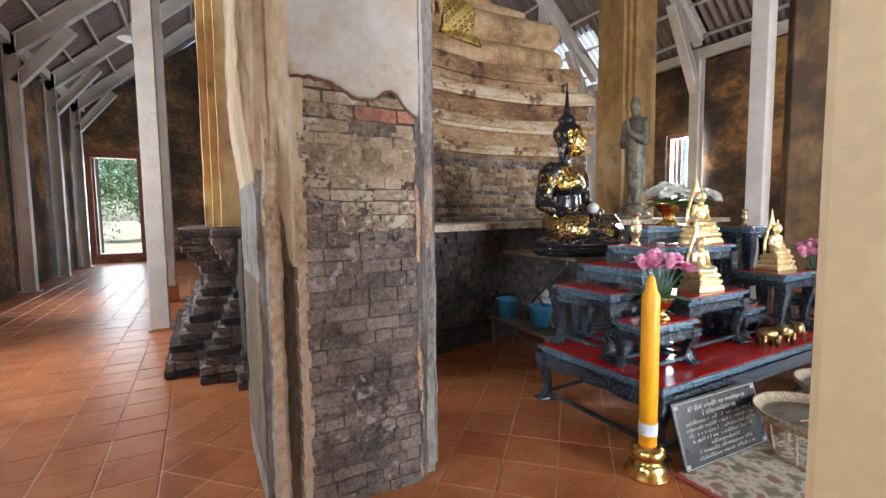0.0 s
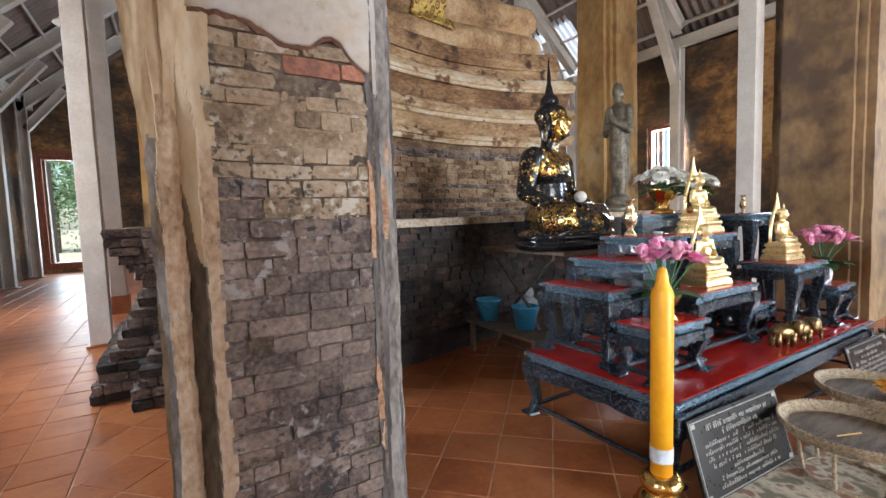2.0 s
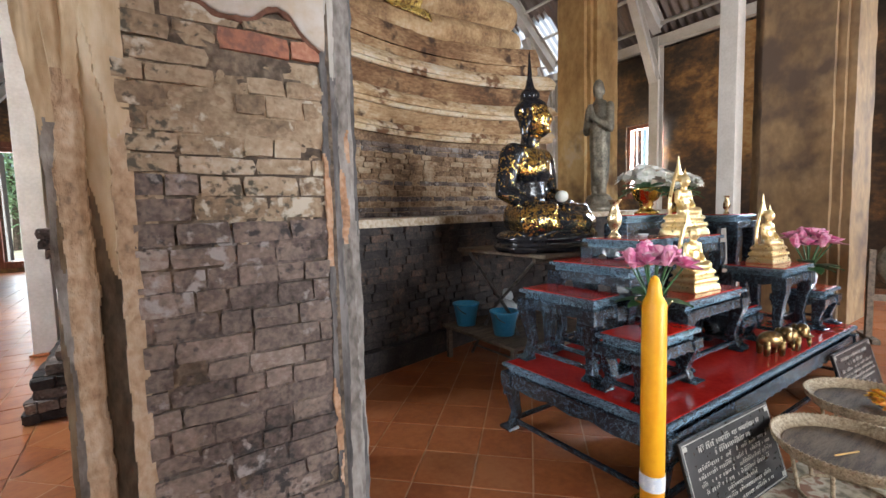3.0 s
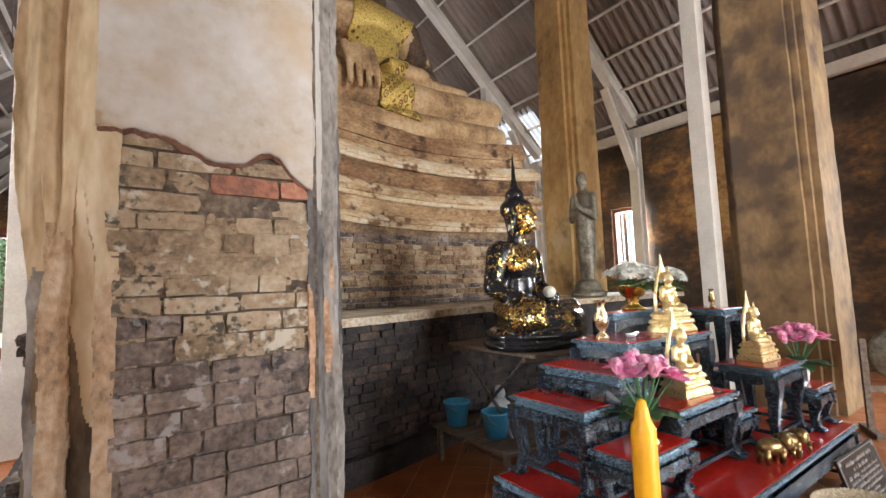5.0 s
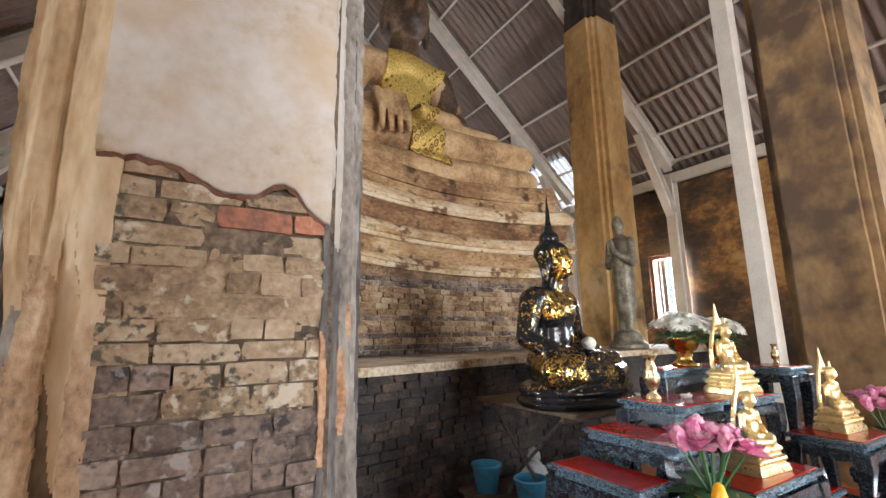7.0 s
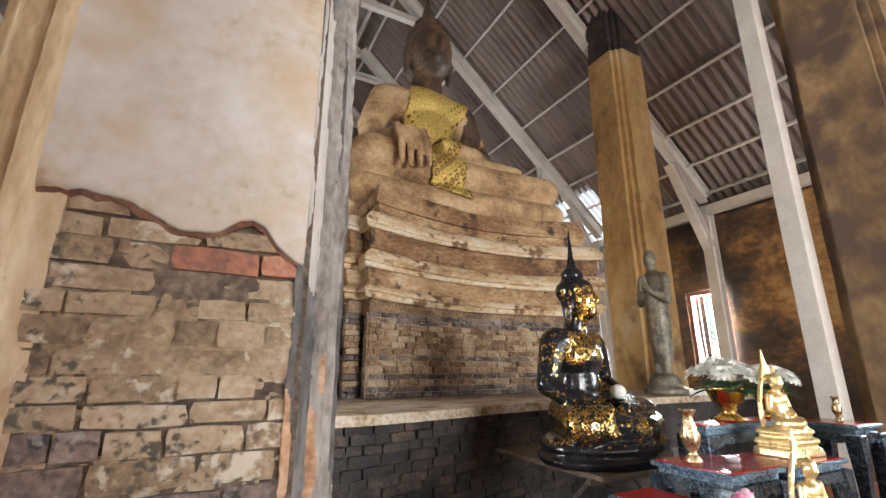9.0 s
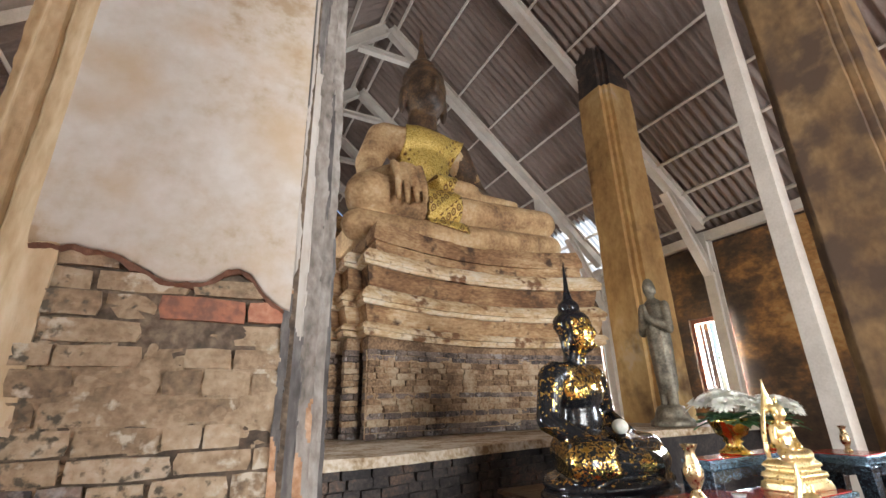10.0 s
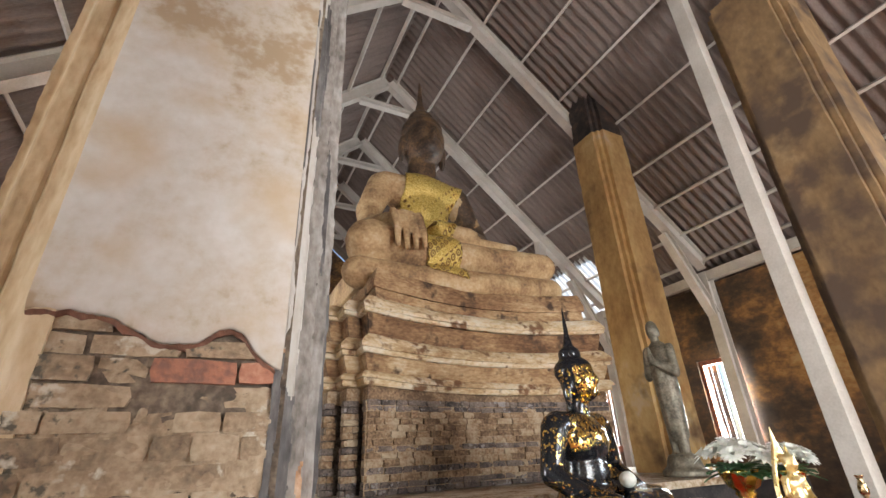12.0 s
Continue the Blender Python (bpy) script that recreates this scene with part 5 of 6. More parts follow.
def petal_ring(bm, at, n, length, width, lift, axis, start=0.0, cup=0.4):
    q = Vector(axis).to_track_quat("Z", "Y").to_matrix()
    for i in range(n):
        a = start + 2 * math.pi * i / n
        d, s = Vector((math.cos(a), math.sin(a), 0)), Vector((-math.sin(a), math.cos(a), 0))
        pts = []
        for u, w in ((0, 0.25), (0.35, 0.9), (0.7, 1.0), (0.9, 0.55), (1.0, 0.05)):
            c = d * length * u * math.cos(lift) + Vector((0, 0, length * u * math.sin(lift) - cup * length * u * u * 0.3))
            pts.append((c - s * width * w / 2 + Vector((0, 0, 0.12 * width * w)), c, c + s * width * w / 2 + Vector((0, 0, 0.12 * width * w))))
        vs = [[bm.verts.new(Vector(at) + q @ p) for p in row] for row in pts]
        for r0, r1 in zip(vs, vs[1:]):
            for k in range(2):
                bm.faces.new((r0[k], r0[k + 1], r1[k + 1], r1[k]))


def leaf(bm, a, d, length, width):
    a, d = Vector(a), Vector(d).normalized()
    s = d.cross(Vector((0, 0, 1))).normalized()
    rows_v = []
    for u, w in ((0, 0.1), (0.3, 0.9), (0.6, 1.0), (0.85, 0.6), (1, 0.05)):
        c = a + d * length * u + Vector((0, 0, -0.35 * length * u * u))
        rows_v.append([bm.verts.new(c - s * width * w / 2), bm.verts.new(c + Vector((0, 0, -0.008))), bm.verts.new(c + s * width * w / 2)])
    for p, q in zip(rows_v, rows_v[1:]):
        for k in range(2):
            bm.faces.new((p[k], p[k + 1], q[k + 1], q[k]))


def white_bunch(x, y, z, seed, s=1.0):
    rnd = random.Random(seed)
    ob = thing("flower_bowl", "gold pedestal bowl of white chrysanthemums and green leaves", "flowers", (x, y, z), group="white flower bowls")
    pedestal_bowl(ob, 1.0 * s)
    bm = bmesh.new()
    for i in range(46):
        a = rnd.uniform(0, 6.28)
        leaf(bm, (0.03 * math.cos(a), 0.03 * math.sin(a), 0.17 * s), (math.cos(a), math.sin(a), rnd.uniform(0.0, 0.9)), rnd.uniform(0.1, 0.17) * s, 0.06 * s)
    part("leaves", bm, M_GREEN, ob, "dark green leaves")
    for i in range(17):
        a, r = i * 2.4, 0.165 * s * math.sqrt(i / 17)
        at = (r * math.cos(a), r * math.sin(a), (0.31 - 2.4 * r * r / s) * s + rnd.uniform(-0.01, 0.01))
        bm = bmesh.new()
        ax = (1.8 * math.cos(a) * r / s * 3, 1.8 * math.sin(a) * r / s * 3, 1)
        for k, (n, ln, lift) in enumerate(((13, 0.07, 0.1), (12, 0.06, 0.4), (9, 0.045, 0.8), (7, 0.03, 1.15))):
            petal_ring(bm, at, n, ln * s * rnd.uniform(0.9, 1.1), 0.02 * s, lift, ax, k * 0.4)
        part("flower", bm, M_WHITE, ob)
    return ob


white_bunch(3.86, 2.62, 1.31, 3, 1.2)
white_bunch(4.36, 2.62, 1.31, 5, 1.05)


def lotus_bunch(x, y, z, seed, s, gold, label, wrapped=False):
    rnd = random.Random(seed)
    ob = thing("lotus_bouquet", label, "flowers", (x, y, z), group="lotus bouquets")
    if gold:
        pedestal_bowl(ob, 0.85)
        top = 0.15
    else:
        bm = bmesh.new()
        lathe(bm, [(0, 0), (0.045, 0), (0.055, 0.03), (0.06, 0.08), (0.035, 0.13), (0.05, 0.17), (0.042, 0.17), (0.03, 0.13), (0, 0.12)], 24)
        part("vase", bm, M_BAG, ob, "whitish glazed vase", smooth=True)
        top = 0.15
    bm = bmesh.new()
    for i in range(12):
        a = rnd.uniform(0, 6.28)
        leaf(bm, (0, 0, top), (math.cos(a), math.sin(a), rnd.uniform(0.1, 1.0)), rnd.uniform(0.12, 0.2) * s, 0.1 * s)
    part("leaves", bm, M_GREEN, ob, "broad green leaves")
    for i in range(11):
        a, r = i * 2.4, 0.12 * s * math.sqrt((i + 0.4) / 11)
        px, py, pz = r * math.cos(a), r * math.sin(a), top + (0.19 - 2.6 * r * r / s) * s + rnd.uniform(-0.03, 0.03)
        ax = (px * 2.5 / s, py * 2.5 / s, 1)
        bm = bmesh.new()
        if i % 2 == 0:
            petal_ring(bm, (px, py, pz), 8, 0.085 * s, 0.055 * s, 0.25, ax, i, 0.1)
            petal_ring(bm, (px, py, pz), 7, 0.075 * s, 0.05 * s, 0.7, ax, i + 0.5, 0.0)
            petal_ring(bm, (px, py, pz), 5, 0.055 * s, 0.036 * s, 1.25, ax, i + 0.2, 0.0)
        else:
            q = Vector(ax).to_track_quat("Z", "Y").to_matrix().to_4x4()
            blob(bm, (px, py, pz + 0.04 * s), (0.024 * s, 0.024 * s, 0.05 * s), q, 12, 8)
            petal_ring(bm, (px, py, pz), 5, 0.08 * s, 0.04 * s, 1.25, ax, i, -0.1)
        fl = part("flower", bm, M_PINK, ob)
        bm = bmesh.new()
        limb(bm, [(0, 0, top - 0.03, 0.005), (px, py, pz, 0.005)], 6)
        part("stem", bm, M_GREEN, fl)


lotus_bunch(2.62, 1.82, 0.735, 7, 1.15, True, "pink artificial lotus bouquet in a gold bowl")
lotus_bunch(4.68, 1.78, 0.73, 9, 1.15, False, "bright pink lotus bouquet in a whitish vase")


def vase(x, y, z, h):
    bm = bmesh.new()
    lathe(bm, [(0, 0), (0.16 * h, 0), (0.17 * h, 0.03 * h), (0.1 * h, 0.12 * h), (0.08 * h, 0.18 * h), (0.17 * h, 0.36 * h), (0.19 * h, 0.5 * h), (0.12 * h, 0.72 * h),
               (0.09 * h, 0.86 * h), (0.16 * h, 0.98 * h), (0.17 * h, h), (0.14 * h, h), (0.07 * h, 0.88 * h), (0, 0.8 * h)], 24)
    ob = tagged(link("brass_vase", bm, M_BRASS, smooth=True), "slender worn brass vase on the altar", "vase", group="brass vases")
    ob.location = (x, y, z)


vase(3.12, 2.4, 1.165, 0.26)
vase(4.7, 2.38, 1.29, 0.16)
bm = bmesh.new()
lathe(bm, [(0, 0), (0.025, 0), (0.035, 0.02), (0.03, 0.02), (0, 0.006)], 16)
tagged(link("small_dish", bm, M_LABEL, smooth=True), "tiny white dish on a red lacquer top", "dish").location = (3.3, 2.3, 1.165)
bm = bmesh.new()
blob(bm, (0, 0, 0.05), (0.055, 0.055, 0.05))
tagged(link("white_garland_ball", bm, M_WHITE, smooth=True), "white flower ball in the black statue's lap", "garland").location = (3.42, 3.12, 1.43)


def elephant(x, y, z, s, turn):
    bm = bmesh.new()
    blob(bm, (0, 0, 0.12 * s), (0.06 * s, 0.1 * s, 0.062 * s))
    for sx in (-1, 1):
        for yy in (-0.06, 0.06):
            limb(bm, [(sx * 0.035 * s, yy * s, 0.1 * s, 0.024 * s), (sx * 0.035 * s, yy * s, 0.018 * s, 0.02 * s)], 10)
        blob(bm, (sx * 0.055 * s, -0.1 * s, 0.15 * s), (0.012 * s, 0.03 * s, 0.042 * s), None, 10, 8)
        limb(bm, [(sx * 0.022 * s, -0.15 * s, 0.115 * s, 0.007 * s), (sx * 0.03 * s, -0.19 * s, 0.11 * s, 0.002 * s)], 8)
    blob(bm, (0, -0.12 * s, 0.155 * s), (0.045 * s, 0.05 * s, 0.05 * s))
    limb(bm, [(0, -0.155 * s, 0.14 * s, 0.02 * s), (0, -0.175 * s, 0.08 * s, 0.015 * s), (0, -0.18 * s, 0.03 * s, 0.01 * s)], 10)
    ob = tagged(link("elephant_figurine", bm, M_OLDBRASS, smooth=True), "small brass elephant on the red altar top", "figurine", group="elephant figurines")
    ob.matrix_basis = pose(x, y, z, 0, 0, turn)


elephant(3.62, 1.64, 0.434, 0.82, 60)
elephant(3.80, 1.62, 0.434, 0.82, 55)

# ---- great yellow candle ----
cd = thing("altar_candle", "tall yellow wax candle in a gold foot", "candle", (2.085, 1.5, 0))
bm = bmesh.new()
lathe(bm, [(0, 0.004), (0.115, 0.004), (0.12, 0.02), (0.095, 0.045), (0.1, 0.06), (0.07, 0.08), (0.06, 0.1), (0.085, 0.115), (0.092, 0.14), (0.08, 0.16), (0.062, 0.175), (0, 0.175)], 32)
part("foot", bm, M_GOLD, cd, "turned gold foot", smooth=True)
bm = bmesh.new()
lathe(bm, [(0, 0.17), (0.046, 0.17), (0.047, 0.6), (0.046, 0.985), (0.042, 1.0), (0.03, 1.02), (0.024, 1.06), (0.016, 1.09), (0.006, 1.1), (0, 1.102)], 32)
wax = part("wax", bm, M_WAX, cd, smooth=True)
bm = bmesh.new()
lathe(bm, [(0.0472, 0.235), (0.0485, 0.235), (0.0492, 0.3), (0.0476, 0.3)], 32)
part("paper_band", bm, M_LABEL, wax, "pale printed paper band")

# ---- black text plate leaning before the altar ----
def text_plate(x, y, w, h, turn, seed, label):
    rnd = random.Random(seed)
    ob = thing("text_plate", label, "sign", (x, y, 0.006), turn, group="text plates")
    tilt = Matrix.Rotation(radians(-17), 4, "X")
    bm = bmesh.new()
    box(bm, -w / 2, w / 2, 0, 0.018, 0, h)
    plate = part("plate", bm, M_SIGN, ob, "polished black stone", bevel=0.003)
    plate.matrix_basis = tilt
    bm = bmesh.new()
    for x0, x1, z0, z1 in ((-w / 2 + 0.012, w / 2 - 0.012, 0.012, 0.016), (-w / 2 + 0.012, w / 2 - 0.012, h - 0.016, h - 0.012),
                           (-w / 2 + 0.012, -w / 2 + 0.016, 0.016, h - 0.016), (w / 2 - 0.016, w / 2 - 0.012, 0.016, h - 0.016)):
        box(bm, x0, x1, -0.002, 0.001, z0, z1)
    for sx in (-1, 1):
        for zz in (0.03, h - 0.03):
            box(bm, sx * (w / 2 - 0.03) - 0.014, sx * (w / 2 - 0.03) + 0.014, -0.002, 0.001, zz - 0.01, zz + 0.01)
    part("border", bm, M_INK, plate, "pale engraved border")
    z = h - 0.05
    for line, (wide, tall) in enumerate(((0.68, 0.02), (0.42, 0.02), (0.78, 0.014), (0.8, 0.014), (0.82, 0.014), (0.72, 0.014), (0.36, 0.014), (0.62, 0.014), (0.66, 0.014))):
        bm = bmesh.new()
        u = -w * wide / 2
        while u < w * wide / 2:
            ln = rnd.uniform(0.008, 0.016) if rnd.random() < 0.85 else 0.0
            if ln:
                box(bm, u, u + ln * 0.55, -0.0015, 0.001, z - tall * rnd.uniform(0.7, 1.0), z)
                if rnd.random() < 0.5:
                    box(bm, u, u + ln, -0.0014, 0.001, z - 0.003, z)
                if rnd.random() < 0.35:
                    box(bm, u + 0.002, u + ln, -0.0014, 0.001, z + 0.004, z + 0.008)
            u += (ln or 0.012) + 0.003
        part("text_line", bm, M_INK, plate)["kind"] = "stuff"
        z -= tall + 0.018


text_plate(2.64, 1.36, 0.77, 0.37, -3, 4, "black stone plate with pale engraved text leaning on the altar")
text_plate(4.5, 1.36, 0.7, 0.37, -2, 8, "second dark engraved plate leaning at the altar's end")

# ---- woven mat ----
M_MAT = material("floral_mat", [(0.3, (0.22, 0.2, 0.15)), (0.45, (0.5, 0.44, 0.34)), (0.56, (0.6, 0.55, 0.45)), (0.7, (0.3, 0.17, 0.12))], scale=9, detail=2.0, rough=0.9, bump=0.3, bump_scale=120, fine=0.1)
M_MATRED = material("red_mat_border", [(0.3, (0.3, 0.04, 0.04)), (0.7, (0.42, 0.09, 0.07))], scale=30, rough=0.9, bump=0.3)
M_MATGREEN = material("green_mat_stripe", [(0.3, (0.05, 0.15, 0.07)), (0.7, (0.12, 0.26, 0.12))], scale=30, rough=0.9, bump=0.3)
mt = thing("floral_mat", "pale floral mat with red and green striped border", "mat", (3.6, 0.92, 0.004), -3)
bm = bmesh.new()
box(bm, -1.4, 1.4, -0.42, 0.42, 0.0, 0.006)
part("field", bm, M_MAT, mt)
for y0, y1, m in ((-0.42, -0.39, M_MATRED), (-0.36, -0.33, M_MATGREEN), (-0.30, -0.27, M_MATRED)):
    bm = bmesh.new()
    for i in range(90):
        box(bm, -1.4 + i * 2.8 / 90, -1.4 + (i + 0.7) * 2.8 / 90, y0, y1, 0.005, 0.0075)
    part("border_stripe", bm, m, mt)
bm = bmesh.new()
box(bm, -1.43, -1.4, -0.42, 0.42, 0.0, 0.008)
part("edge_binding", bm, M_MATRED, mt, "red edge binding")


# ---- rattan trays on low stands ----
def tray(x, y, z, r, flowers, label):
    ob = thing("rattan_tray", label, "tray", (x, y, 0.012), group="rattan trays")
    bm = bmesh.new()
    lathe(bm, [(0, z - 0.045), (r * 0.86, z - 0.045), (r * 0.97, z - 0.02), (r * 0.985, z), (r, z + 0.006), (r * 1.02, z), (r * 0.9, z - 0.058), (0, z - 0.06)], 56)
    dish = part("dish", bm, M_RATTAN, ob, smooth=True)
    bm = bmesh.new()
    n = 90
    for i in range(n):
        a = 2 * math.pi * i / n
        limb(bm, [(r * 0.985 * math.cos(a), r * 0.985 * math.sin(a), z - 0.025, 0.004), (r * 1.005 * math.cos(a + 0.04), r * 1.005 * math.sin(a + 0.04), z + 0.006, 0.005)], 5)
    part("woven_rim", bm, M_RATTAN, dish, "pale wrapped rim")["kind"] = "stuff"
    bm = bmesh.new()
    lathe(bm, [(0, z - 0.044), (r * 0.84, z - 0.044), (r * 0.84, z - 0.04), (0, z - 0.04)], 40)
    part("lining", bm, M_WOOD, dish, "brown woven lining")
    bm = bmesh.new()
    lathe(bm, [(r * 0.6, 0.0), (r * 0.63, 0.0), (r * 0.63, 0.015), (r * 0.6, 0.015)], 40)
    part("foot_ring", bm, M_RATTAN, ob)
    for i in range(6):
        a = 2 * math.pi * i / 6
        bm = bmesh.new()
        limb(bm, [(r * 0.62 * math.cos(a), r * 0.62 * math.sin(a), 0.01, 0.009), (r * 0.75 * math.cos(a), r * 0.75 * math.sin(a), z - 0.05, 0.009)], 8)
        part("leg", bm, M_RATTAN, ob)
    if not flowers:
        bm = bmesh.new()
        limb(bm, [(-0.1, 0.02, z - 0.034, 0.004), (0.02, -0.03, z - 0.034, 0.004)], 6)
        tagged(link("incense_stick", bm, M_WAXPALE), "thin incense stick lying in the tray", "incense").location = (x, y, 0.012)
    return ob


tray(3.02, 1.12, 0.27, 0.285, False, "round woven rattan tray on a low stand")
tray(3.72, 1.2, 0.27, 0.285, True, "round rattan tray holding marigolds")
M_MARI = material("marigold", [(0.3, (0.7, 0.24, 0.01)), (0.7, (0.8, 0.5, 0.02))], scale=10, rough=0.6, vary=0.7, island=True)
gl = thing("marigold_garland", "orange and yellow marigolds heaped in the tray", "flowers", (3.72, 1.12, 0.245))
rnd = random.Random(21)
for i in range(14):
    bm = bmesh.new()
    at = (rnd.uniform(-0.12, 0.12), rnd.uniform(-0.07, 0.07), 0.02 + rnd.uniform(0, 0.04))
    for k, (n, ln, lift) in enumerate(((12, 0.036, 0.1), (10, 0.03, 0.5), (8, 0.022, 0.9), (5, 0.015, 1.3))):
        petal_ring(bm, at, n, ln, 0.014, lift, (rnd.uniform(-0.3, 0.3), rnd.uniform(-0.3, 0.3), 1), k)
    part("flower", bm, M_MARI, gl)

# ---- bronze gong by the far column ----
gg = thing("bronze_gong", "dark bronze gong hanging in a low wooden stand", "gong", (6.45, 1.5, 0), -60)
bm = bmesh.new()
lathe(bm, [(0, 0.05), (0.06, 0.05), (0.08, 0.02), (0.24, 0.0), (0.26, -0.05), (0.25, -0.05), (0.22, -0.01), (0, 0.02)], 36)
bmesh.ops.transform(bm, matrix=Matrix.Translation((0, 0, 0.75)) @ Matrix.Rotation(radians(90), 4, "X"), verts=bm.verts)
part("disc", bm, M_BRONZE, gg, smooth=True)
for sx in (-1, 1):
    bm = bmesh.new()
    box(bm, sx * 0.3 - 0.025, sx * 0.3 + 0.025, -0.025, 0.025, 0.01, 0.9)
    part("upright", bm, M_WOOD, gg)
    bm = bmesh.new()
    box(bm, sx * 0.3 - 0.03, sx * 0.3 + 0.03, -0.2, 0.2, 0.005, 0.05)
    part("foot", bm, M_WOOD, gg)
bm = bmesh.new()
box(bm, -0.275, 0.275, -0.02, 0.02, 0.4, 0.46)
part("crossbar", bm, M_WOOD, gg)


# ---- pendant lamps ----
def pendant(x, y, z):
    ob = thing("pendant_lamp", "white enamel pendant lamp hanging from the roof", "lamp", (x, y, z), group="pendant lamps")
    bm = bmesh.new()
    lathe(bm, [(0.03, 0.16), (0.05, 0.14), (0.07, 0.1), (0.17, 0.02), (0.18, 0.0), (0.175, 0.0), (0.06, 0.1), (0, 0.1)], 28)
    part("shade", bm, M_STEEL, ob, smooth=True)
    bm = bmesh.new()
    limb(bm, [(0, 0, 0.15, 0.006), (0, 0, roof_z(x) - z, 0.006)], 6)
    part("cord", bm, M_BLACK, ob, "thin dark cord")
    bm = bmesh.new()
    blob(bm, (0, 0, 0.03), (0.04, 0.04, 0.055), None, 14, 10)
    part("bulb", bm, M_LABEL, ob, smooth=True)


pendant(-0.83, 9.0, 4.35)
pendant(8.9, 9.6, 5.45)
tb = thing("tube_lamp", "white fluorescent tube lamp under a roof beam", "lamp", (-0.95, 8.0, 4.75))
bm = bmesh.new()
box(bm, -0.05, 0.05, -0.6, 0.6, 0.02, 0.08)
part("housing", bm, M_STEEL, tb, bevel=0.01)
bm = bmesh.new()
limb(bm, [(0, -0.58, 0.0, 0.018), (0, 0.58, 0.0, 0.018)], 10)
part("tube", bm, M_LABEL, tb)
for yy in (-0.5, 0.5):
    bm = bmesh.new()
    limb(bm, [(0, yy, 0.08, 0.006), (0, yy, roof_z(-0.95) - 4.75, 0.006)], 6)
    part("hanger", bm, M_METAL, tb)


# ---- trees beyond the doorway and windows ----
def tree(x, y, h, seed):
    rnd = random.Random(seed)
    ob = thing("tree", "leafy green tree in bright daylight outside", "tree", (x, y, -0.35), group="trees outside")
    bm = bmesh.new()
    limb(bm, [(0, 0, 0, 0.2), (0.1, 0, h * 0.3, 0.15), (0.0, 0.1, h * 0.6, 0.08)], 10)
    for i in range(6):
        a = i * 1.05
        limb(bm, [(0.05, 0, h * (0.3 + 0.05 * i), 0.08), (math.cos(a) * h * 0.25, math.sin(a) * h * 0.25, h * (0.55 + 0.05 * i), 0.03)], 8)
    part("trunk", bm, M_BARK, ob)
    vs, fs = [], []
    for i in range(4200):
        c = Vector((rnd.gauss(0, 1), rnd.gauss(0, 1), rnd.gauss(0, 1))).normalized() * rnd.uniform(0.35, 1.0)
        k = 0.75 + 0.5 * noise.noise(c * 2.2 + Vector((seed, 0, 0)))
        p = Vector((c.x * h * 0.36 * k, c.y * h * 0.36 * k, h * 0.5 + c.z * h * 0.5 * k))
        a, b = Vector((rnd.gauss(0, 1), rnd.gauss(0, 1), rnd.gauss(0, 1))).normalized(), Vector((rnd.gauss(0, 1), rnd.gauss(0, 1), rnd.gauss(0, 1))).normalized()
        w = 0.075 * h / 5
        n = len(vs)
        vs += [p - a * w, p + b * w * 0.5, p + a * w, p - b * w * 0.5]
        fs.append((n, n + 1, n + 2, n + 3))
    me = bpy.data.meshes.new("crown")
    me.from_pydata([tuple(v) for v in vs], [], fs)
    me.materials.append(M_FOLIAGE)
    cr = new("crown", me)
    cr.parent = ob


for i, (x, y, h) in enumerate(((-9.5, 42, 9), (-6.5, 40, 10), (-12.5, 44, 11), (-4.0, 44, 10), (-15, 41, 9), (-1.0, 41, 9), (44, 16, 9), (47, 26, 10), (43, 36, 9), (-34, 9, 9), (-36, 2, 10))):
    tree(x, y, h, i + 1)

# ---- bricks of the near column ----
rnd = random.Random(31)
z = 0.0
while z < 2.06:
    hgt = rnd.choice((0.062, 0.068, 0.074)) if z < 1.5 else rnd.choice((0.058, 0.064, 0.07))
    first = brick_start(z + hgt / 2) - 0.012
    s = first - rnd.uniform(0, 0.12)
    while s < 0.985:
        ln = rnd.choice((0.09, 0.12, 0.15, 0.18, 0.22))
        e, st = min(s + ln, 0.99), max(s, first)
        if e - st > 0.03 and z + hgt < plaster_edge((st + e) / 2) + 0.03:
            red = (1.835 < z < 1.9 and st > 0.6)
            ob = new("brick", rnd.choice(BRICKS["red" if red else ("beige" if z > 1.2 + 0.35 * rnd.random() ** 2 else "old")]))
            ob.parent = near
            out = rnd.uniform(-0.007, 0.006) + (0.008 if red else 0) - (0.012 if rnd.random() < 0.1 else 0)
            ob.matrix_basis = pose((st + e) / 2, 2.105 - out, z + hgt / 2 + rnd.uniform(-0.002, 0.002), rnd.uniform(-2, 2), rnd.uniform(-0.8, 0.8), rnd.uniform(-1.5, 1.5)) @ Matrix.Diagonal((e - st - 0.004, 0.085, hgt - 0.007, 1))
        s = e
    z += hgt

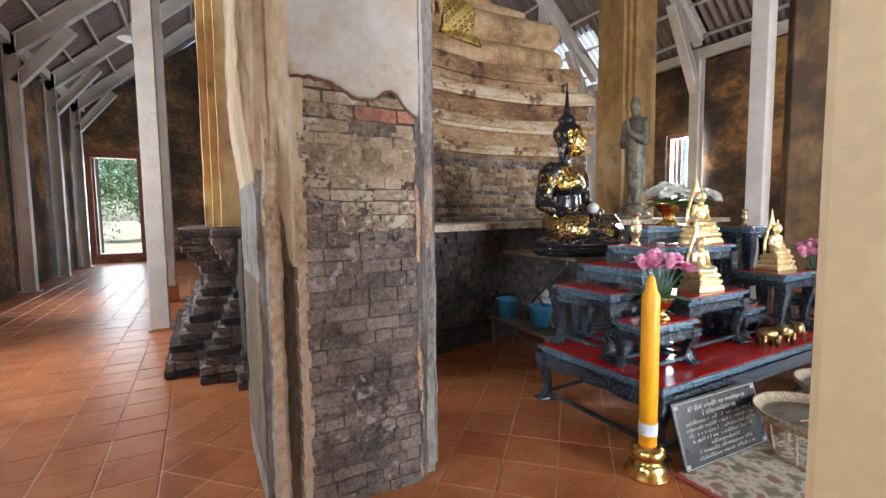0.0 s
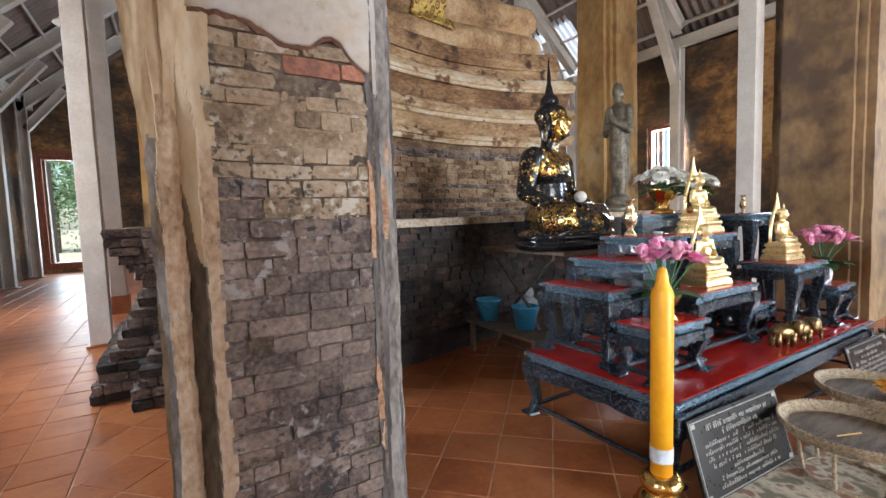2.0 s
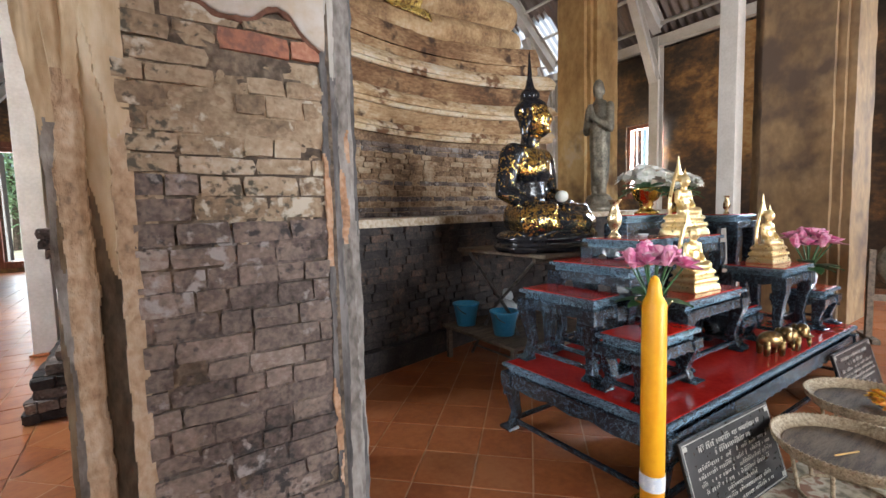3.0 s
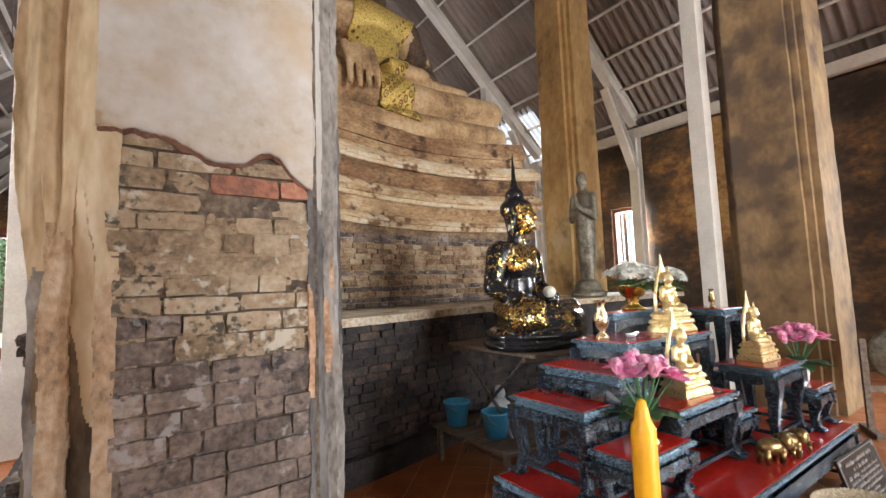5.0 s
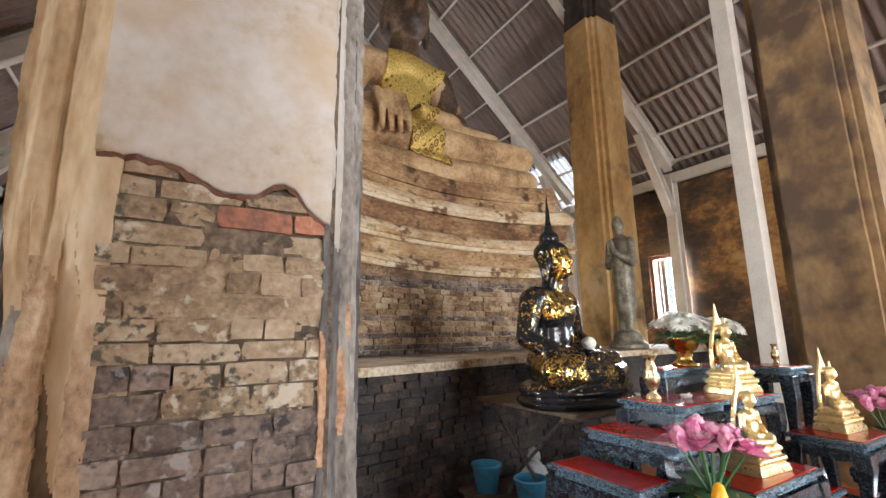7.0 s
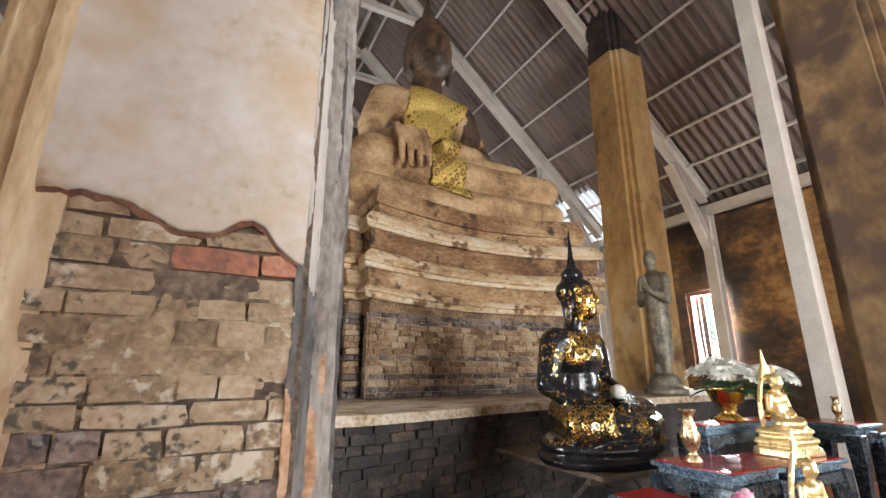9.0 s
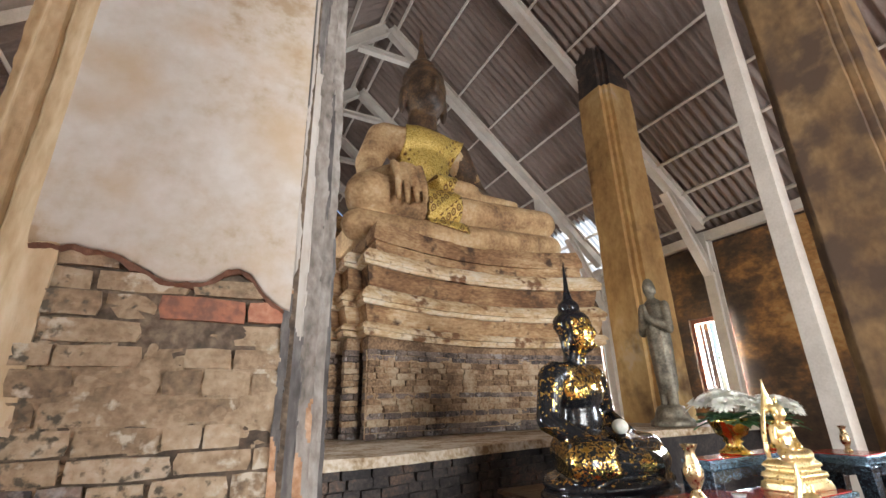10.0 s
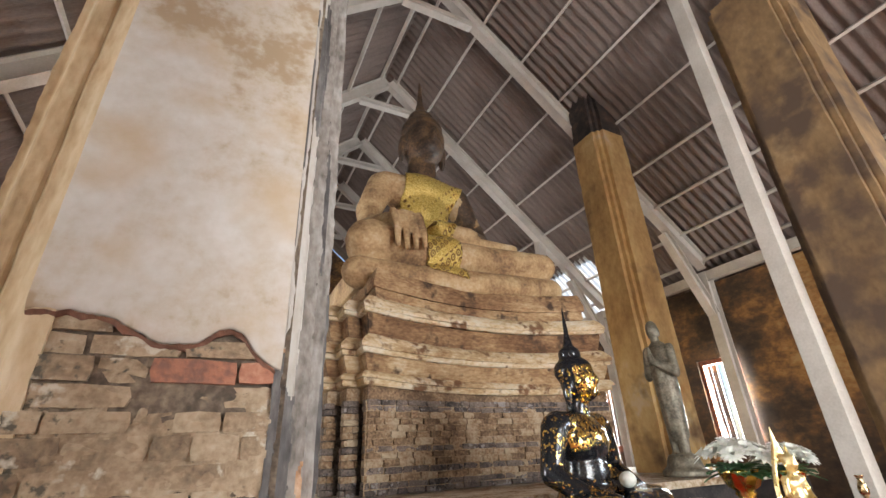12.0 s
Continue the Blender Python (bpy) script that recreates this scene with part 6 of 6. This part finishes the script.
# ---- bricks of the platform's front, of the plinth and of the throne's foot ----
rnd = random.Random(41)
z = 0.0
while z < 1.22:
    hgt = rnd.choice((0.066, 0.07, 0.076))
    off = -0.03 if z < 0.19 else 0.05
    lay(rnd, plat, "dark", 1.05, 4.7, z, z + hgt, lambda s, off=off: (s, front_y(s) + off + 0.03, math.atan((front_y(s + 0.05) - front_y(s - 0.05)) / 0.1)), 0.1)
    z += hgt
for i, o in enumerate(PROFILE):
    z0, z1 = i * 1.33 / 18, (i + 1) * 1.33 / 18
    ends = [(1.05, 0), *PLINTH_STEPS, (0, 6.4)]
    for k, (cx, cy) in enumerate(PLINTH_STEPS):
        key = "old" if i > 9 or i % 3 else "dark"
        right = 1.05 if k == 0 else ends[k][0] - o + 0.1
        far = 6.4 if k == 2 else ends[k + 2][1] - o + 0.1
        lay(rnd, foot, key, cx - o, right, z0, z1, lambda u, cy=cy, o=o: (u, cy - o + 0.06, 0.0), 0.12)
        lay(rnd, foot, key, -far, -(cy - o) - 0.02, z0, z1, lambda u, cx=cx, o=o: (cx - o + 0.06, -u, -math.pi / 2), 0.12)
z = 1.33
while z < 2.2:
    hgt = rnd.choice((0.062, 0.068, 0.074))
    key = "sand" if rnd.random() < 0.55 else "old"
    lay(rnd, throne, key, 2.28, 5.74, z, z + hgt, lambda s: (s, 5.46 + 0.2 * (1 - ((s - 4.01) / 1.73) ** 2) - (0.025 if key == "sand" else 0), -0.23 * (s - 4.01) / 1.73), 0.12)
    for xa, xb, yy in ((2.1, 2.28, 5.7), (1.95, 2.1, 5.96)):
        lay(rnd, throne, key, xa, xb, z, z + hgt, lambda s, yy=yy: (s, yy, 0.0), 0.12)
    z += hgt

smear("lime_smear", 1.05, 4.7, 0.2, 1.24, front_y, 0.02, 0.014, 0.048, M_BRICK_DARK, plat, "sooty mortar with shade in its colour over the platform bricks", 2.0)
smear("lime_smear", 2.28, 5.74, 1.34, 2.24, lambda s: 5.4 + 0.2 * (1 - ((s - 4.01) / 1.73) ** 2), 0.02, 0.02, 0.012, M_BRICKSAND, throne, "streaked lime over the throne bricks", 8.0)

# ---- floor tiles: square to the walls in the west aisle, diagonal in the nave ----
def tile_mesh():
    bm = bmesh.new()
    vs = [bm.verts.new((x, y, zz)) for k, zz in ((0.5, -1.0), (0.5, -0.15), (0.485, 0.0)) for x, y in ((-k, -k), (k, -k), (k, k), (-k, k))]
    for a in (0, 4):
        for i in range(4):
            j = (i + 1) % 4
            bm.faces.new((vs[a + i], vs[a + j], vs[a + 4 + j], vs[a + 4 + i]))
    bm.faces.new(vs[8:12])
    me = bpy.data.meshes.new("tile")
    bm.to_mesh(me)
    bm.free()
    me.materials.append(M_TILE)
    return me


TILE, PITCH = tile_mesh(), 0.305
verts, faces = [], []
rnd = random.Random(51)


def lay_tile(x, y, turn, single):
    dz = rnd.uniform(-0.0012, 0.0012)
    k = PITCH - 0.009
    if turn and abs(x + 0.25) < R2:
        # cut along the seam between the two fields
        h, edge = k / math.sqrt(2), -0.246
        ring = [(x - h, y), (x, y - h), (x + h, y), (x, y + h)]
        cut = []
        for (ax, ay), (bx, by) in zip(ring, ring[1:] + ring[:1]):
            if ax >= edge:
                cut.append((ax, ay))
            if (ax - edge) * (bx - edge) < 0:
                q = (edge - ax) / (bx - ax)
                cut.append((edge, ay + (by - ay) * q))
        if len(cut) > 2:
            n = len(verts)
            verts.extend((px, py, dz) for px, py in cut)
            faces.append(tuple(range(n, n + len(cut))))
    elif single:
        ob = new("tile", TILE)
        ob.parent = FLOOR
        ob.matrix_basis = pose(x, y, dz, rnd.uniform(-0.15, 0.15), rnd.uniform(-0.15, 0.15), turn) @ Matrix.Diagonal((k, k, 0.006, 1))
    else:
        c, s = math.cos(radians(turn)), math.sin(radians(turn))
        n = len(verts)
        for kk, zz in ((0.5, -0.004), (0.485, 0.0)):
            for a, b in ((-kk, -kk), (kk, -kk), (kk, kk), (-kk, kk)):
                verts.append((x + k * (a * c - b * s), y + k * (a * s + b * c), zz + dz))
        faces.append((n + 4, n + 5, n + 6, n + 7))
        for i in range(4):
            j = (i + 1) % 4
            faces.append((n + i, n + j, n + 4 + j, n + 4 + i))


R2 = PITCH / math.sqrt(2)
for i in range(int((-0.25 - XL) / PITCH) + 1):
    for j in range(int((YB - YF) / PITCH) + 1):
        x, y = -0.25 - PITCH * (i + 0.5), YF + PITCH * (j + 0.5)
        if x > XL and y < YB - 0.05:
            lay_tile(x, y, 0.0, x > -1.6 and 3.6 < y < 9.0)
for i in range(-60, 90):
    for j in range(-60, 90):
        x, y = 1.925 + (i - j) * R2, 2.008 + R2 + (i + j) * R2
        if -0.25 - R2 < x < XR - 0.1 and YF + 0.1 < y < YB - 0.1:
            if 0.5 < x < 7.8 and 4.6 < y < 9.0:
                continue
            lay_tile(x, y, 45.0, -0.1 < x < 3.6 and 0.6 < y < 4.4)
me = bpy.data.meshes.new("further_tiles")
me.from_pydata(verts, [], faces)
me.materials.append(material("terracotta_tile_far", [(0.25, (0.3, 0.085, 0.03)), (0.5, (0.41, 0.135, 0.047)), (0.75, (0.48, 0.185, 0.075))], scale=3, rough=0.36, bump=0.08, bump_scale=30, vary=0.22, island=True, rough_var=0.12))
ft2 = tagged(new("further_tiles", me), kind="stuff")
ft2.parent = FLOOR
